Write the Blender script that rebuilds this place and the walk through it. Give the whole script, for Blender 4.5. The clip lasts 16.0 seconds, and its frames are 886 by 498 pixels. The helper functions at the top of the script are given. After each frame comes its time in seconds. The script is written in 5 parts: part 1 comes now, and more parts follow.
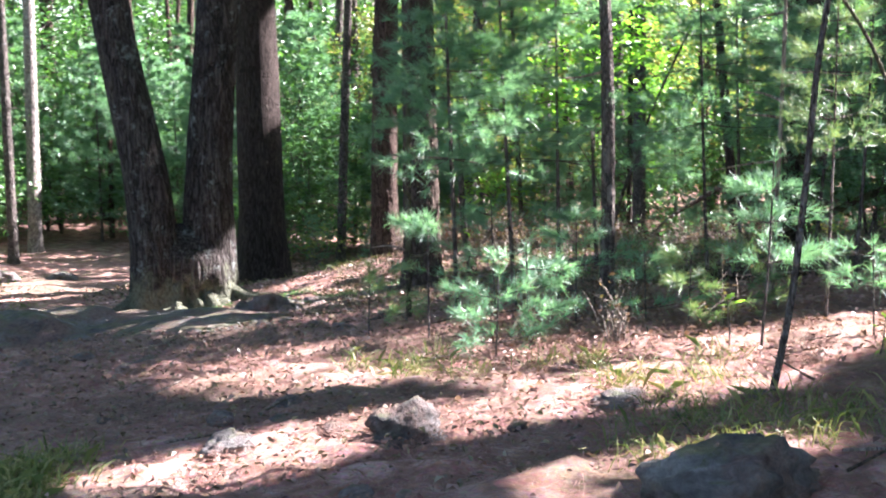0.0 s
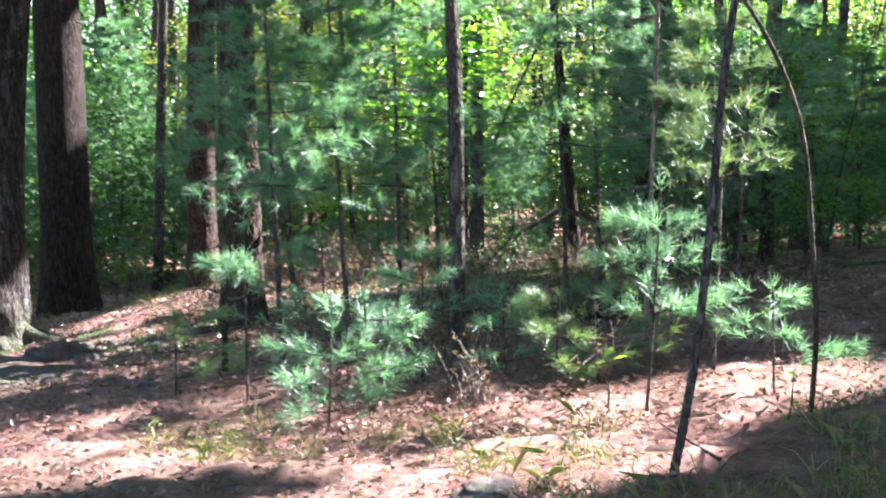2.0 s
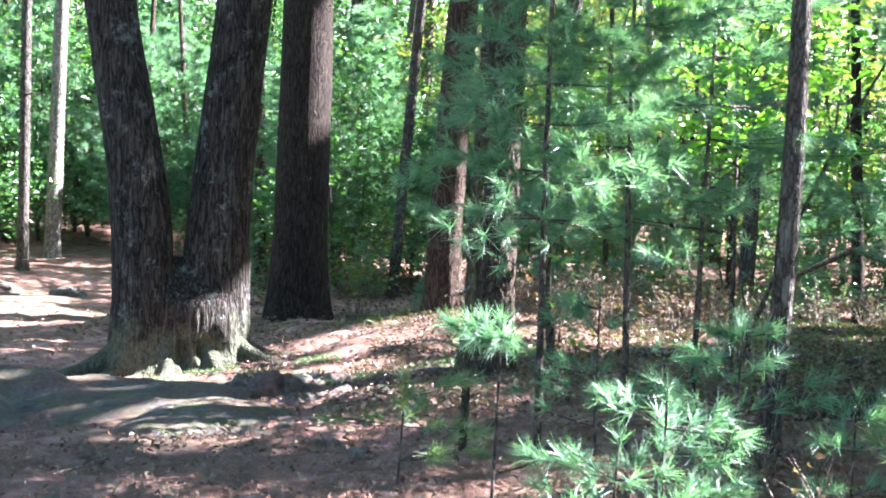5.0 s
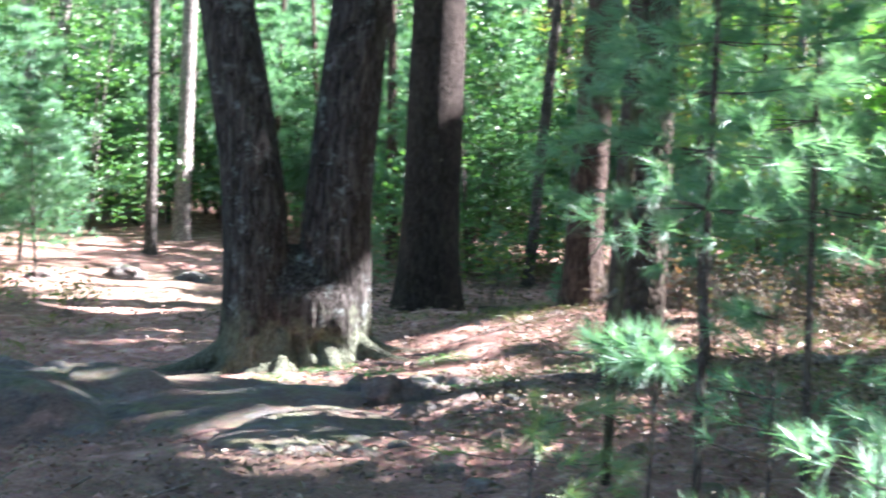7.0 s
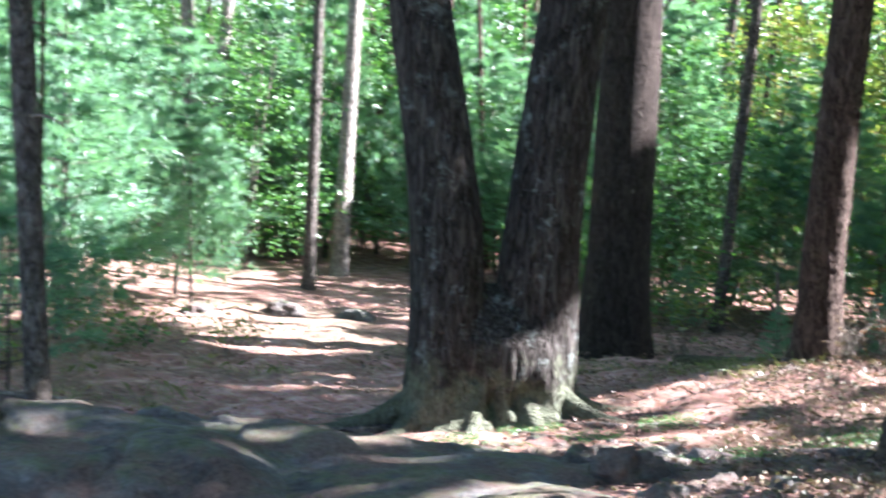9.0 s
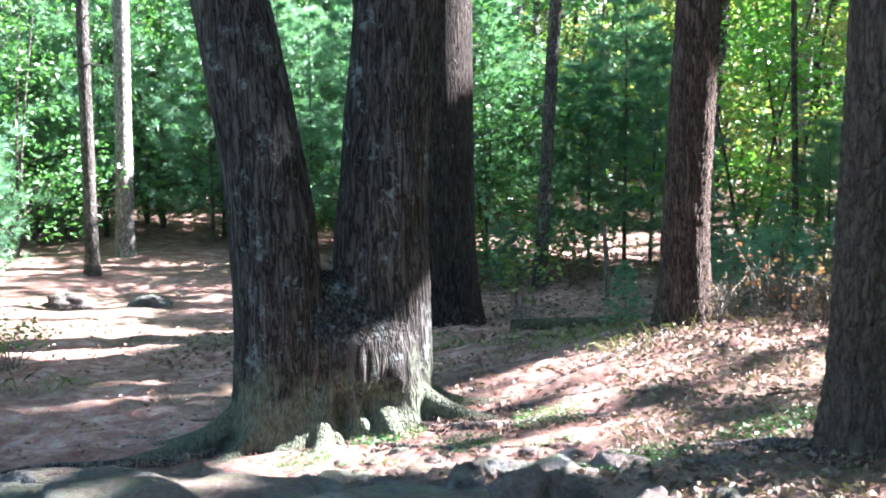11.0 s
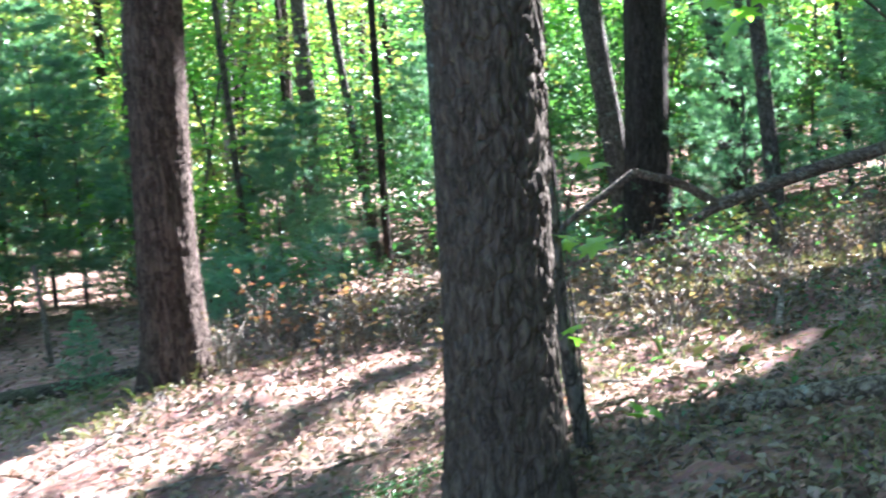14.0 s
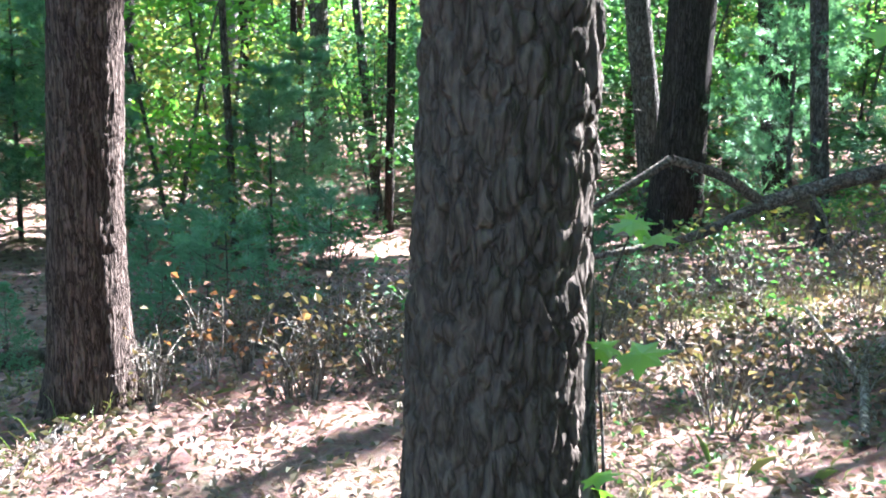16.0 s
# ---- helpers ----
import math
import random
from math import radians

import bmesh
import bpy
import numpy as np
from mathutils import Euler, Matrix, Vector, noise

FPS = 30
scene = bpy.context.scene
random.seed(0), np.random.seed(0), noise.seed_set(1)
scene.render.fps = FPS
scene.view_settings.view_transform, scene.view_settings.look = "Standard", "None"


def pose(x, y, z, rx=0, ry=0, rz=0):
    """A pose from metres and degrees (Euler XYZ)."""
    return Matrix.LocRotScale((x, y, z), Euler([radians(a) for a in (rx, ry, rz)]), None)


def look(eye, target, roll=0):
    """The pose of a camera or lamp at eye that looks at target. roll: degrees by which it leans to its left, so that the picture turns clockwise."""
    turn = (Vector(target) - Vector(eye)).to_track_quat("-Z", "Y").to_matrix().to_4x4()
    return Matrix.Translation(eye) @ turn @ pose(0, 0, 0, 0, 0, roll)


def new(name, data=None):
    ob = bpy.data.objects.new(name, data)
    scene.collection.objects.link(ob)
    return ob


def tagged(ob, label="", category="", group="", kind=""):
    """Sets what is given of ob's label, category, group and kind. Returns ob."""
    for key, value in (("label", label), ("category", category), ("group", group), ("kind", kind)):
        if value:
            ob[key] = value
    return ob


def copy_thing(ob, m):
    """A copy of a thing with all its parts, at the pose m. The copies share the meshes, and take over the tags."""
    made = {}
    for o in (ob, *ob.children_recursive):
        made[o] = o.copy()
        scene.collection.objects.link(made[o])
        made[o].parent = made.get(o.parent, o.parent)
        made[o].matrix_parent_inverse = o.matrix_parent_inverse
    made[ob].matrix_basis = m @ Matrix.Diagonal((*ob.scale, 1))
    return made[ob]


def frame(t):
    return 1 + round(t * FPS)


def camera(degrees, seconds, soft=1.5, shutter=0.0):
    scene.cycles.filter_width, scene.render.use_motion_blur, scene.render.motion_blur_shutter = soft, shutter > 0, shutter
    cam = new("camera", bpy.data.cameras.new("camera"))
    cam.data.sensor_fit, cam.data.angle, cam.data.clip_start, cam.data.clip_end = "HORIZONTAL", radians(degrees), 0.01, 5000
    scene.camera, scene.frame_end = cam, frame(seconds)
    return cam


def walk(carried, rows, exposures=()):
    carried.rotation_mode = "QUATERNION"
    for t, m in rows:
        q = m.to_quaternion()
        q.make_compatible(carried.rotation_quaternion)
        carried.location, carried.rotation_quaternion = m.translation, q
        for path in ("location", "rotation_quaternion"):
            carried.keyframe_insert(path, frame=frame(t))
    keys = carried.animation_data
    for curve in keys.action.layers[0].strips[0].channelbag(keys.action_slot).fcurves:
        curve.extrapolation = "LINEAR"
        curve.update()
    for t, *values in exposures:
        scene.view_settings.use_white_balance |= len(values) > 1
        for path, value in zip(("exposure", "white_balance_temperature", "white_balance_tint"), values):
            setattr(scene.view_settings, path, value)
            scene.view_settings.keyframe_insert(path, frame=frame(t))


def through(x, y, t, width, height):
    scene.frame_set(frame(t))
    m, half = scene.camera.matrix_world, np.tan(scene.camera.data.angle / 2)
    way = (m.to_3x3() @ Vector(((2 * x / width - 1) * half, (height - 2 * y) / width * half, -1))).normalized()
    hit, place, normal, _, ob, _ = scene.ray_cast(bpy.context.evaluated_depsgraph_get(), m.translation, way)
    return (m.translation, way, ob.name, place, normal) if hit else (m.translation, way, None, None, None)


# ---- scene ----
cam = camera(37.45, 16.0, soft=1.9, shutter=0.35)
ROWS = [
    (0, 0.000, -0.000, 1.497, 83.04, 1.24, -0.03),
    (0.5, -0.122, 0.360, 1.498, 82.42, 1.89, -2.58),
    (1, -0.102, 0.667, 1.547, 82.67, 2.03, -3.86),
    (1.5, 0.053, 1.042, 1.519, 83.96, 2.83, -4.71),
    (2, 0.050, 1.364, 1.500, 83.47, 1.01, -7.49),
    (2.5, 0.066, 1.659, 1.513, 82.26, 1.57, -9.22),
    (3, 0.192, 1.921, 1.472, 82.86, 2.68, -5.89),
    (3.5, 0.100, 2.219, 1.510, 83.75, -0.45, -2.00),
    (4, -0.037, 2.551, 1.547, 83.17, -3.38, 2.47),
    (6.5, -0.108, 4.106, 1.482, 83.96, -0.90, 4.78),
    (7, -0.156, 4.288, 1.466, 82.41, -2.19, 9.35),
    (7.5, -0.483, 4.580, 1.468, 82.60, -3.97, 16.89),
    (8, -0.625, 4.782, 1.415, 82.56, -3.56, 21.29),
    (8.5, -0.674, 5.099, 1.294, 84.24, -2.02, 21.01),
    (9, -0.895, 5.508, 1.286, 83.81, -2.37, 15.49),
    (9.5, -1.057, 5.821, 1.310, 81.60, -1.52, 8.66),
    (12, -1.782, 7.309, 1.280, 82.30, 1.49, 3.96),
    (12.5, -1.910, 7.585, 1.285, 82.70, 0.80, -0.88),
    (13, -1.952, 7.762, 1.232, 80.47, 1.71, -9.77),
    (13.5, -1.871, 8.135, 1.132, 81.36, 4.03, -16.73),
    (14, -1.693, 8.639, 1.071, 81.90, 4.56, -20.94),
    (14.5, -1.487, 9.074, 1.092, 79.89, 3.67, -25.62),
    (15, -1.249, 9.423, 1.181, 78.04, 2.49, -24.25),
    (15.5, -1.145, 9.747, 1.223, 78.88, 1.56, -20.79),
    (16, -1.103, 9.998, 1.243, 78.85, -0.33, -19.65),
]
LIGHT = [(0.0, 3.34, 6150, 27), (2.5, 3.28, 6030, 24), (4.0, 3.74, 5870, 20), (6.5, 3.8, 5900, 20), (7.5, 3.6, 5850, 19), (8.2, 3.5, 5850, 19), (9.0, 3.54, 5820, 18), (12.5, 4.03, 5620, 15), (16.0, 4.1, 5500, 13)]
walk(cam, [(t, pose(x, y, z, rx, ry, rz)) for t, x, y, z, rx, ry, rz in ROWS],
     LIGHT)

# ---- daylight: a high autumn sun from the right, through the canopy ----
SUN_AZIMUTH, SUN_HEIGHT = radians(72), radians(40)
TO_SUN = Vector((math.cos(SUN_HEIGHT) * math.sin(SUN_AZIMUTH), math.cos(SUN_HEIGHT) * math.cos(SUN_AZIMUTH), math.sin(SUN_HEIGHT)))
world = bpy.data.worlds.new("sky")
scene.world = world
world.use_nodes = True
sky = world.node_tree.nodes.new("ShaderNodeTexSky")
sky.sky_type, sky.sun_disc = "NISHITA", False
sky.sun_elevation, sky.sun_rotation = SUN_HEIGHT, SUN_AZIMUTH
world.node_tree.nodes["Background"].inputs["Strength"].default_value = 0.05
world.node_tree.links.new(sky.outputs[0], world.node_tree.nodes["Background"].inputs["Color"])
sun = new("sun", bpy.data.lights.new("sun", "SUN"))
sun.data.energy, sun.data.angle, sun.data.color = 5.0, radians(0.53), (1.0, 0.96, 0.91)
sun.matrix_world = look(TO_SUN * 60, (0, 0, 0))


# ---- materials ----
class Nodes:
    """A small wrapper to write node materials briefly."""

    def __init__(self, name):
        self.mat = bpy.data.materials.new(name)
        self.mat.use_nodes = True
        self.tree = self.mat.node_tree
        self.tree.nodes.clear()
        self.out = self.tree.nodes.new("ShaderNodeOutputMaterial")

    def node(self, kind, settings=None, **inputs):
        n = self.tree.nodes.new("ShaderNode" + kind)
        for key, value in (settings or {}).items():
            if key == "blend_type":
                n.blend_type = value
            elif key == "operation":
                n.operation = value
            else:
                n.feature = value
        for key, value in inputs.items():
            self.feed(n, key.replace("_", " "), value)
        return n

    def feed(self, n, key, value):
        socket = n.inputs[int(key)] if key.isdigit() else n.inputs[key]
        if isinstance(value, bpy.types.NodeSocket):
            self.tree.links.new(value, socket)
        else:
            socket.default_value = value

    def coords(self, scale=(1, 1, 1), world_space=False):
        if world_space:
            src = self.node("NewGeometry").outputs["Position"]
        else:
            src = self.node("TexCoord").outputs["Object"]
        m = self.node("Mapping", Scale=scale)
        self.tree.links.new(src, m.inputs["Vector"])
        return m.outputs[0]

    def noise(self, vector, scale, detail=5.0, rough=0.6):
        return self.node("TexNoise", Vector=vector, Scale=scale, Detail=detail, Roughness=rough).outputs["Fac"]

    def ramp(self, fac, *stops):
        n = self.node("ValToRGB", Fac=fac)
        e = n.color_ramp.elements
        while len(e) < len(stops):
            e.new(0.5)
        for el, (at, col) in zip(e, stops):
            el.position = at
            el.color = (*col, 1) if len(col) == 3 else col
        return n.outputs["Color"]

    def mix(self, fac, a, b, how="MIX"):
        n = self.node("MixRGB", {"blend_type": how})
        for i, v in enumerate((fac, a, b)):
            self.feed(n, str(i), (*v, 1) if isinstance(v, tuple) and len(v) == 3 else v)
        return n.outputs[0]

    def math(self, op, a, b=0.0):
        n = self.node("Math", {"operation": op})
        self.feed(n, "0", a)
        self.feed(n, "1", b)
        return n.outputs[0]

    def surface(self, color, rough=0.85, height=None, strength=0.5, distance=0.02, spec=0.3):
        b = self.node("BsdfPrincipled", Roughness=rough)
        b.inputs["Specular IOR Level"].default_value = spec
        self.feed(b, "Base Color", (*color, 1) if isinstance(color, tuple) else color)
        if height is not None:
            bump = self.node("Bump", Height=height, Strength=strength, Distance=distance)
            self.tree.links.new(bump.outputs[0], b.inputs["Normal"])
        self.tree.links.new(b.outputs[0], self.out.inputs["Surface"])
        return self.mat


def bark(name, dark, mid, pale, ridge=16.0, lichen=0.0, moss=0.0, plate=0.35, foot=False, relief=0.22):
    """Furrowed bark: winding cracks that run along the trunk, plates between them, lichen and moss on some."""
    n = Nodes(name)
    wob = n.node("TexNoise", Vector=n.coords((1, 1, 0.5)), Scale=7.0, Detail=4.0)
    v = n.mix(0.05, n.coords((1, 1, plate)), wob.outputs["Color"], "ADD")
    crack = n.math("ABSOLUTE", n.math("SUBTRACT", n.noise(v, ridge, 3.0, 0.55), 0.5))
    cross = n.math("ABSOLUTE", n.math("SUBTRACT", n.noise(n.mix(0.3, v, (5.0, 3.0, 1.0), "ADD"), ridge * 0.8, 3.0, 0.6), 0.5))
    deep = n.math("MINIMUM", n.math("MINIMUM", crack, n.math("ADD", cross, 0.015)), 0.11)
    fine = n.noise(n.coords((1, 1, 0.3)), 70.0, 6.0, 0.72)
    broad = n.noise(n.coords(), 2.6, 4.0)
    col = n.ramp(deep, (0.0, dark), (0.026, mid), (0.075, pale))
    col = n.mix(0.6, col, n.ramp(fine, (0.3, (0.45, 0.44, 0.43)), (0.7, (1.5, 1.48, 1.45))), "MULTIPLY")
    col = n.mix(0.6, col, n.ramp(broad, (0.3, (0.55, 0.53, 0.52)), (0.7, (1.25, 1.2, 1.15))), "MULTIPLY")
    if lichen:
        patch = n.noise(n.coords(), 6.0, 8.0, 0.8)
        col = n.mix(n.ramp(patch, (0.61 - 0.05 * lichen, (0, 0, 0)), (0.66, (0.75, 0.75, 0.75))), col, (0.27, 0.31, 0.29))
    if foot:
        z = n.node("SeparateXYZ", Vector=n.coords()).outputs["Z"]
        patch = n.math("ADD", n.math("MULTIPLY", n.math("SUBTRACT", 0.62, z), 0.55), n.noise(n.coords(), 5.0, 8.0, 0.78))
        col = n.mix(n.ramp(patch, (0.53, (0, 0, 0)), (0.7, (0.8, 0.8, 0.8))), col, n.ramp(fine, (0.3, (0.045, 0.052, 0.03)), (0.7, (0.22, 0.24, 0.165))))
    if moss:
        patch = n.noise(n.coords(), 4.0, 7.0, 0.75)
        col = n.mix(n.ramp(patch, (0.46, (0, 0, 0)), (0.6, (moss, moss, moss))), col, (0.15, 0.18, 0.08))
    h = n.math("ADD", deep, n.math("MULTIPLY", fine, 0.035))
    return n.surface(col, 0.95, h, 1.0, relief, 0.1)


def leaf_material(name, *colors, through=0.45, gloss=0.12):
    """Thin leaves: colour by leaf, part of the light passes through."""
    n = Nodes(name)
    rnd = n.node("NewGeometry").outputs["Random Per Island"]
    stops = [(i / max(1, len(colors) - 1), c) for i, c in enumerate(colors)]
    col = n.ramp(rnd, *stops)
    big = n.noise(n.coords(world_space=True), 0.7, 2.0)
    col = n.mix(0.45, col, n.ramp(big, (0.3, (0.6, 0.65, 0.65)), (0.7, (1.3, 1.25, 1.1))), "MULTIPLY")
    d = n.node("BsdfDiffuse", Color=col)
    t = n.node("BsdfTranslucent", Color=n.mix(1.0, col, (1.5, 1.55, 0.8), "MULTIPLY"))
    g = n.node("BsdfGlossy", Roughness=0.45, Color=(0.8, 0.85, 0.8, 1))
    m1 = n.node("MixShader", Fac=through)
    n.tree.links.new(d.outputs[0], m1.inputs[1])
    n.tree.links.new(t.outputs[0], m1.inputs[2])
    m2 = n.node("MixShader", Fac=gloss)
    n.tree.links.new(m1.outputs[0], m2.inputs[1])
    n.tree.links.new(g.outputs[0], m2.inputs[2])
    n.tree.links.new(m2.outputs[0], n.out.inputs["Surface"])
    return n.mat


def ground_material():
    n = Nodes("forest_floor")
    p = n.coords(world_space=True)
    broad = n.noise(p, 0.55, 4.0, 0.6)
    mid = n.noise(p, 5.0, 6.0, 0.7)
    needles = n.noise(n.coords((1, 2.6, 1), True), 55.0, 5.0, 0.75)
    bits = n.node("TexVoronoi", Vector=p, Scale=42.0).outputs["Color"]
    path = n.ramp(mid, (0.25, (0.12, 0.06, 0.047)), (0.48, (0.3, 0.175, 0.142)), (0.7, (0.58, 0.42, 0.37)))
    litter = n.ramp(mid, (0.25, (0.08, 0.055, 0.042)), (0.5, (0.2, 0.145, 0.11)), (0.75, (0.36, 0.27, 0.21)))
    col = n.mix(n.ramp(broad, (0.46, (0, 0, 0)), (0.58, (1, 1, 1))), path, litter)
    col = n.mix(0.6, col, n.ramp(needles, (0.3, (0.45, 0.42, 0.4)), (0.7, (1.5, 1.4, 1.3))), "MULTIPLY")
    col = n.mix(0.25, col, n.mix(1.0, col, bits, "MULTIPLY"))
    h = n.math("ADD", n.math("MULTIPLY", needles, 0.5), mid)
    return n.surface(col, 0.95, h, 0.8, 0.03, 0.1)


def rock_material():
    n = Nodes("granite")
    p = n.coords(world_space=True)
    a = n.noise(p, 3.0, 6.0, 0.65)
    b = n.noise(p, 38.0, 5.0, 0.7)
    col = n.ramp(a, (0.3, (0.08, 0.077, 0.073)), (0.5, (0.19, 0.185, 0.178)), (0.7, (0.38, 0.375, 0.365)))
    col = n.mix(0.5, col, n.ramp(b, (0.3, (0.5, 0.5, 0.5)), (0.7, (1.35, 1.35, 1.3))), "MULTIPLY")
    up = n.node("SeparateXYZ", Vector=n.node("NewGeometry").outputs["Normal"]).outputs["Z"]
    m = n.math("MULTIPLY", n.noise(p, 6.0, 6.0, 0.7), n.math("MAXIMUM", up, 0.15))
    col = n.mix(n.ramp(m, (0.42, (0, 0, 0)), (0.56, (0.75, 0.75, 0.75))), col, (0.15, 0.17, 0.075))
    rough = n.noise(p, 11.0, 8.0, 0.75)
    col = n.mix(0.6, col, n.ramp(rough, (0.35, (0.4, 0.4, 0.4)), (0.65, (1.4, 1.4, 1.38))), "MULTIPLY")
    dust = n.noise(p, 2.2, 8.0, 0.75)
    col = n.mix(n.ramp(dust, (0.45, (0, 0, 0)), (0.6, (0.85, 0.85, 0.85))), col, n.ramp(b, (0.3, (0.11, 0.07, 0.057)), (0.7, (0.3, 0.2, 0.165))))
    return n.surface(col, 0.95, n.math("ADD", n.math("ADD", a, rough), n.math("MULTIPLY", b, 0.3)), 1.0, 0.09, 0.1)


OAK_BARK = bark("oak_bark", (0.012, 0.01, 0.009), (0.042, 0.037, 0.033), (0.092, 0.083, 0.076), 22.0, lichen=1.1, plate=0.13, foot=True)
PINE_BARK = bark("pine_bark", (0.034, 0.027, 0.021), (0.06, 0.048, 0.039), (0.09, 0.073, 0.06), 20.0, plate=0.3, relief=0.07)
OLD_PINE_BARK = bark("dark_pine_bark", (0.016, 0.013, 0.012), (0.042, 0.034, 0.03), (0.082, 0.067, 0.058), 34.0, plate=0.12)
RED_BARK = bark("reddish_pine_bark", (0.022, 0.016, 0.013), (0.075, 0.054, 0.045), (0.15, 0.115, 0.097), 34.0, plate=0.12)
GREY_BARK = bark("grey_bark", (0.035, 0.031, 0.028), (0.09, 0.08, 0.072), (0.17, 0.155, 0.14), 20.0, lichen=0.7, plate=0.3)
PALE_BARK = bark("pale_bark", (0.1, 0.09, 0.082), (0.24, 0.22, 0.2), (0.42, 0.39, 0.36), 18.0, lichen=0.6, plate=0.5)
DEAD_WOOD = bark("dead_wood", (0.08, 0.066, 0.052), (0.2, 0.175, 0.145), (0.38, 0.34, 0.29), 24.0, plate=0.12)
DARK_WOOD = bark("damp_dead_wood", (0.02, 0.016, 0.013), (0.06, 0.05, 0.04), (0.13, 0.11, 0.09), 24.0, moss=0.4, plate=0.2)
LEAF_GREEN = leaf_material("green_leaves", (0.03, 0.095, 0.03), (0.05, 0.145, 0.04), (0.085, 0.2, 0.05), (0.06, 0.16, 0.06), through=0.38, gloss=0.07)
LEAF_YELLOW = leaf_material("yellow_green_leaves", (0.08, 0.17, 0.035), (0.12, 0.21, 0.05), (0.2, 0.25, 0.07), (0.24, 0.18, 0.06), through=0.48, gloss=0.07)
LEAF_BRIGHT = leaf_material("bright_maple_leaves", (0.08, 0.22, 0.03), (0.13, 0.32, 0.04), (0.19, 0.4, 0.05), through=0.55, gloss=0.07)
LEAF_DRY = leaf_material("dry_leaves", (0.06, 0.038, 0.026), (0.115, 0.072, 0.047), (0.18, 0.125, 0.085), (0.12, 0.105, 0.05), through=0.25, gloss=0.01)
LEAF_RUST = leaf_material("rust_leaves", (0.14, 0.06, 0.035), (0.23, 0.1, 0.06), (0.28, 0.15, 0.09), through=0.35, gloss=0.02)
LITTER = leaf_material("leaf_litter", (0.095, 0.05, 0.04), (0.21, 0.118, 0.095), (0.33, 0.21, 0.175), (0.14, 0.072, 0.056), through=0.1, gloss=0.05)
FLOOR_LEAVES = leaf_material("weathered_leaf_litter", (0.06, 0.045, 0.032), (0.13, 0.1, 0.068), (0.24, 0.19, 0.13), (0.1, 0.1, 0.045), through=0.1, gloss=0.05)
NEEDLES = leaf_material("pine_needles", (0.06, 0.155, 0.105), (0.1, 0.225, 0.152), (0.16, 0.305, 0.215), (0.105, 0.24, 0.16), through=0.5, gloss=0.07)
NEEDLES_OLD = leaf_material("yellowing_pine_needles", (0.06, 0.15, 0.08), (0.11, 0.19, 0.09), (0.18, 0.22, 0.1), (0.08, 0.19, 0.1), through=0.35, gloss=0.07)
GRASS = leaf_material("grass_blades", (0.07, 0.11, 0.03), (0.13, 0.17, 0.05), (0.28, 0.25, 0.11), through=0.3, gloss=0.05)
LOG_WOOD = bark("rotting_log_bark", (0.04, 0.032, 0.026), (0.1, 0.083, 0.068), (0.2, 0.17, 0.14), 16.0, lichen=0.5, plate=1.0, relief=0.1)
GROUND = ground_material()
ROCK = rock_material()


# ---- mesh helpers ----
def mesh_object(name, verts, faces, material, parent=None, label="", smooth=False):
    """One mesh from vertex and face arrays; faces all have the same number of corners."""
    verts, faces = np.asarray(verts, np.float32), np.asarray(faces, np.int32)
    me = bpy.data.meshes.new(name)
    k = faces.shape[1]
    me.vertices.add(len(verts))
    me.vertices.foreach_set("co", verts.ravel())
    me.loops.add(faces.size)
    me.loops.foreach_set("vertex_index", faces.ravel())
    me.polygons.add(len(faces))
    me.polygons.foreach_set("loop_start", np.arange(0, faces.size, k, dtype=np.int32))
    me.polygons.foreach_set("use_smooth", np.full(len(faces), smooth))
    me.update(calc_edges=True)
    me.materials.append(material)
    ob = new(name, me)
    if parent is not None:
        ob.parent = parent
    if label:
        ob["label"] = label
    return ob


def part(name, bm, material, parent, label=""):
    me = bpy.data.meshes.new(name)
    bm.to_mesh(me)
    bm.free()
    me.materials.append(material)
    ob = new(name, me)
    ob.parent = parent
    if label:
        ob["label"] = label
    return ob


def thing(name, place, label, category, group=""):
    ob = new(name)
    ob.empty_display_size = 0.2
    ob.location = place
    return tagged(ob, label, category, group)


def unit(v):
    return v / (np.linalg.norm(v, axis=-1, keepdims=True) + 1e-9)


def leaf_arrays(rng, at, size, up=0.5, narrow=0.62, fold=0.18):
    """Folded, pointed leaves at the given places: each two triangles of four corners."""
    n = len(at)
    axis = unit(rng.normal(size=(n, 3)) * (1, 1, 0.45))
    normal = unit(rng.normal(size=(n, 3)) + (0, 0, up * 3))
    side = unit(np.cross(axis, normal))
    normal = np.cross(side, axis)
    s = (size * rng.uniform(0.6, 1.3, n))[:, None]
    a = at - axis * s * 0.5
    b = at + axis * s * 0.5
    c = at + side * s * narrow * 0.5 + normal * s * fold
    d = at - side * s * narrow * 0.5 + normal * s * fold
    verts = np.stack([a, c, b, d], 1).reshape(-1, 3)
    i = np.arange(n)[:, None] * 4
    faces = np.concatenate([i + (0, 1, 2), i + (0, 2, 3)], 1).reshape(-1, 3)
    return verts, faces


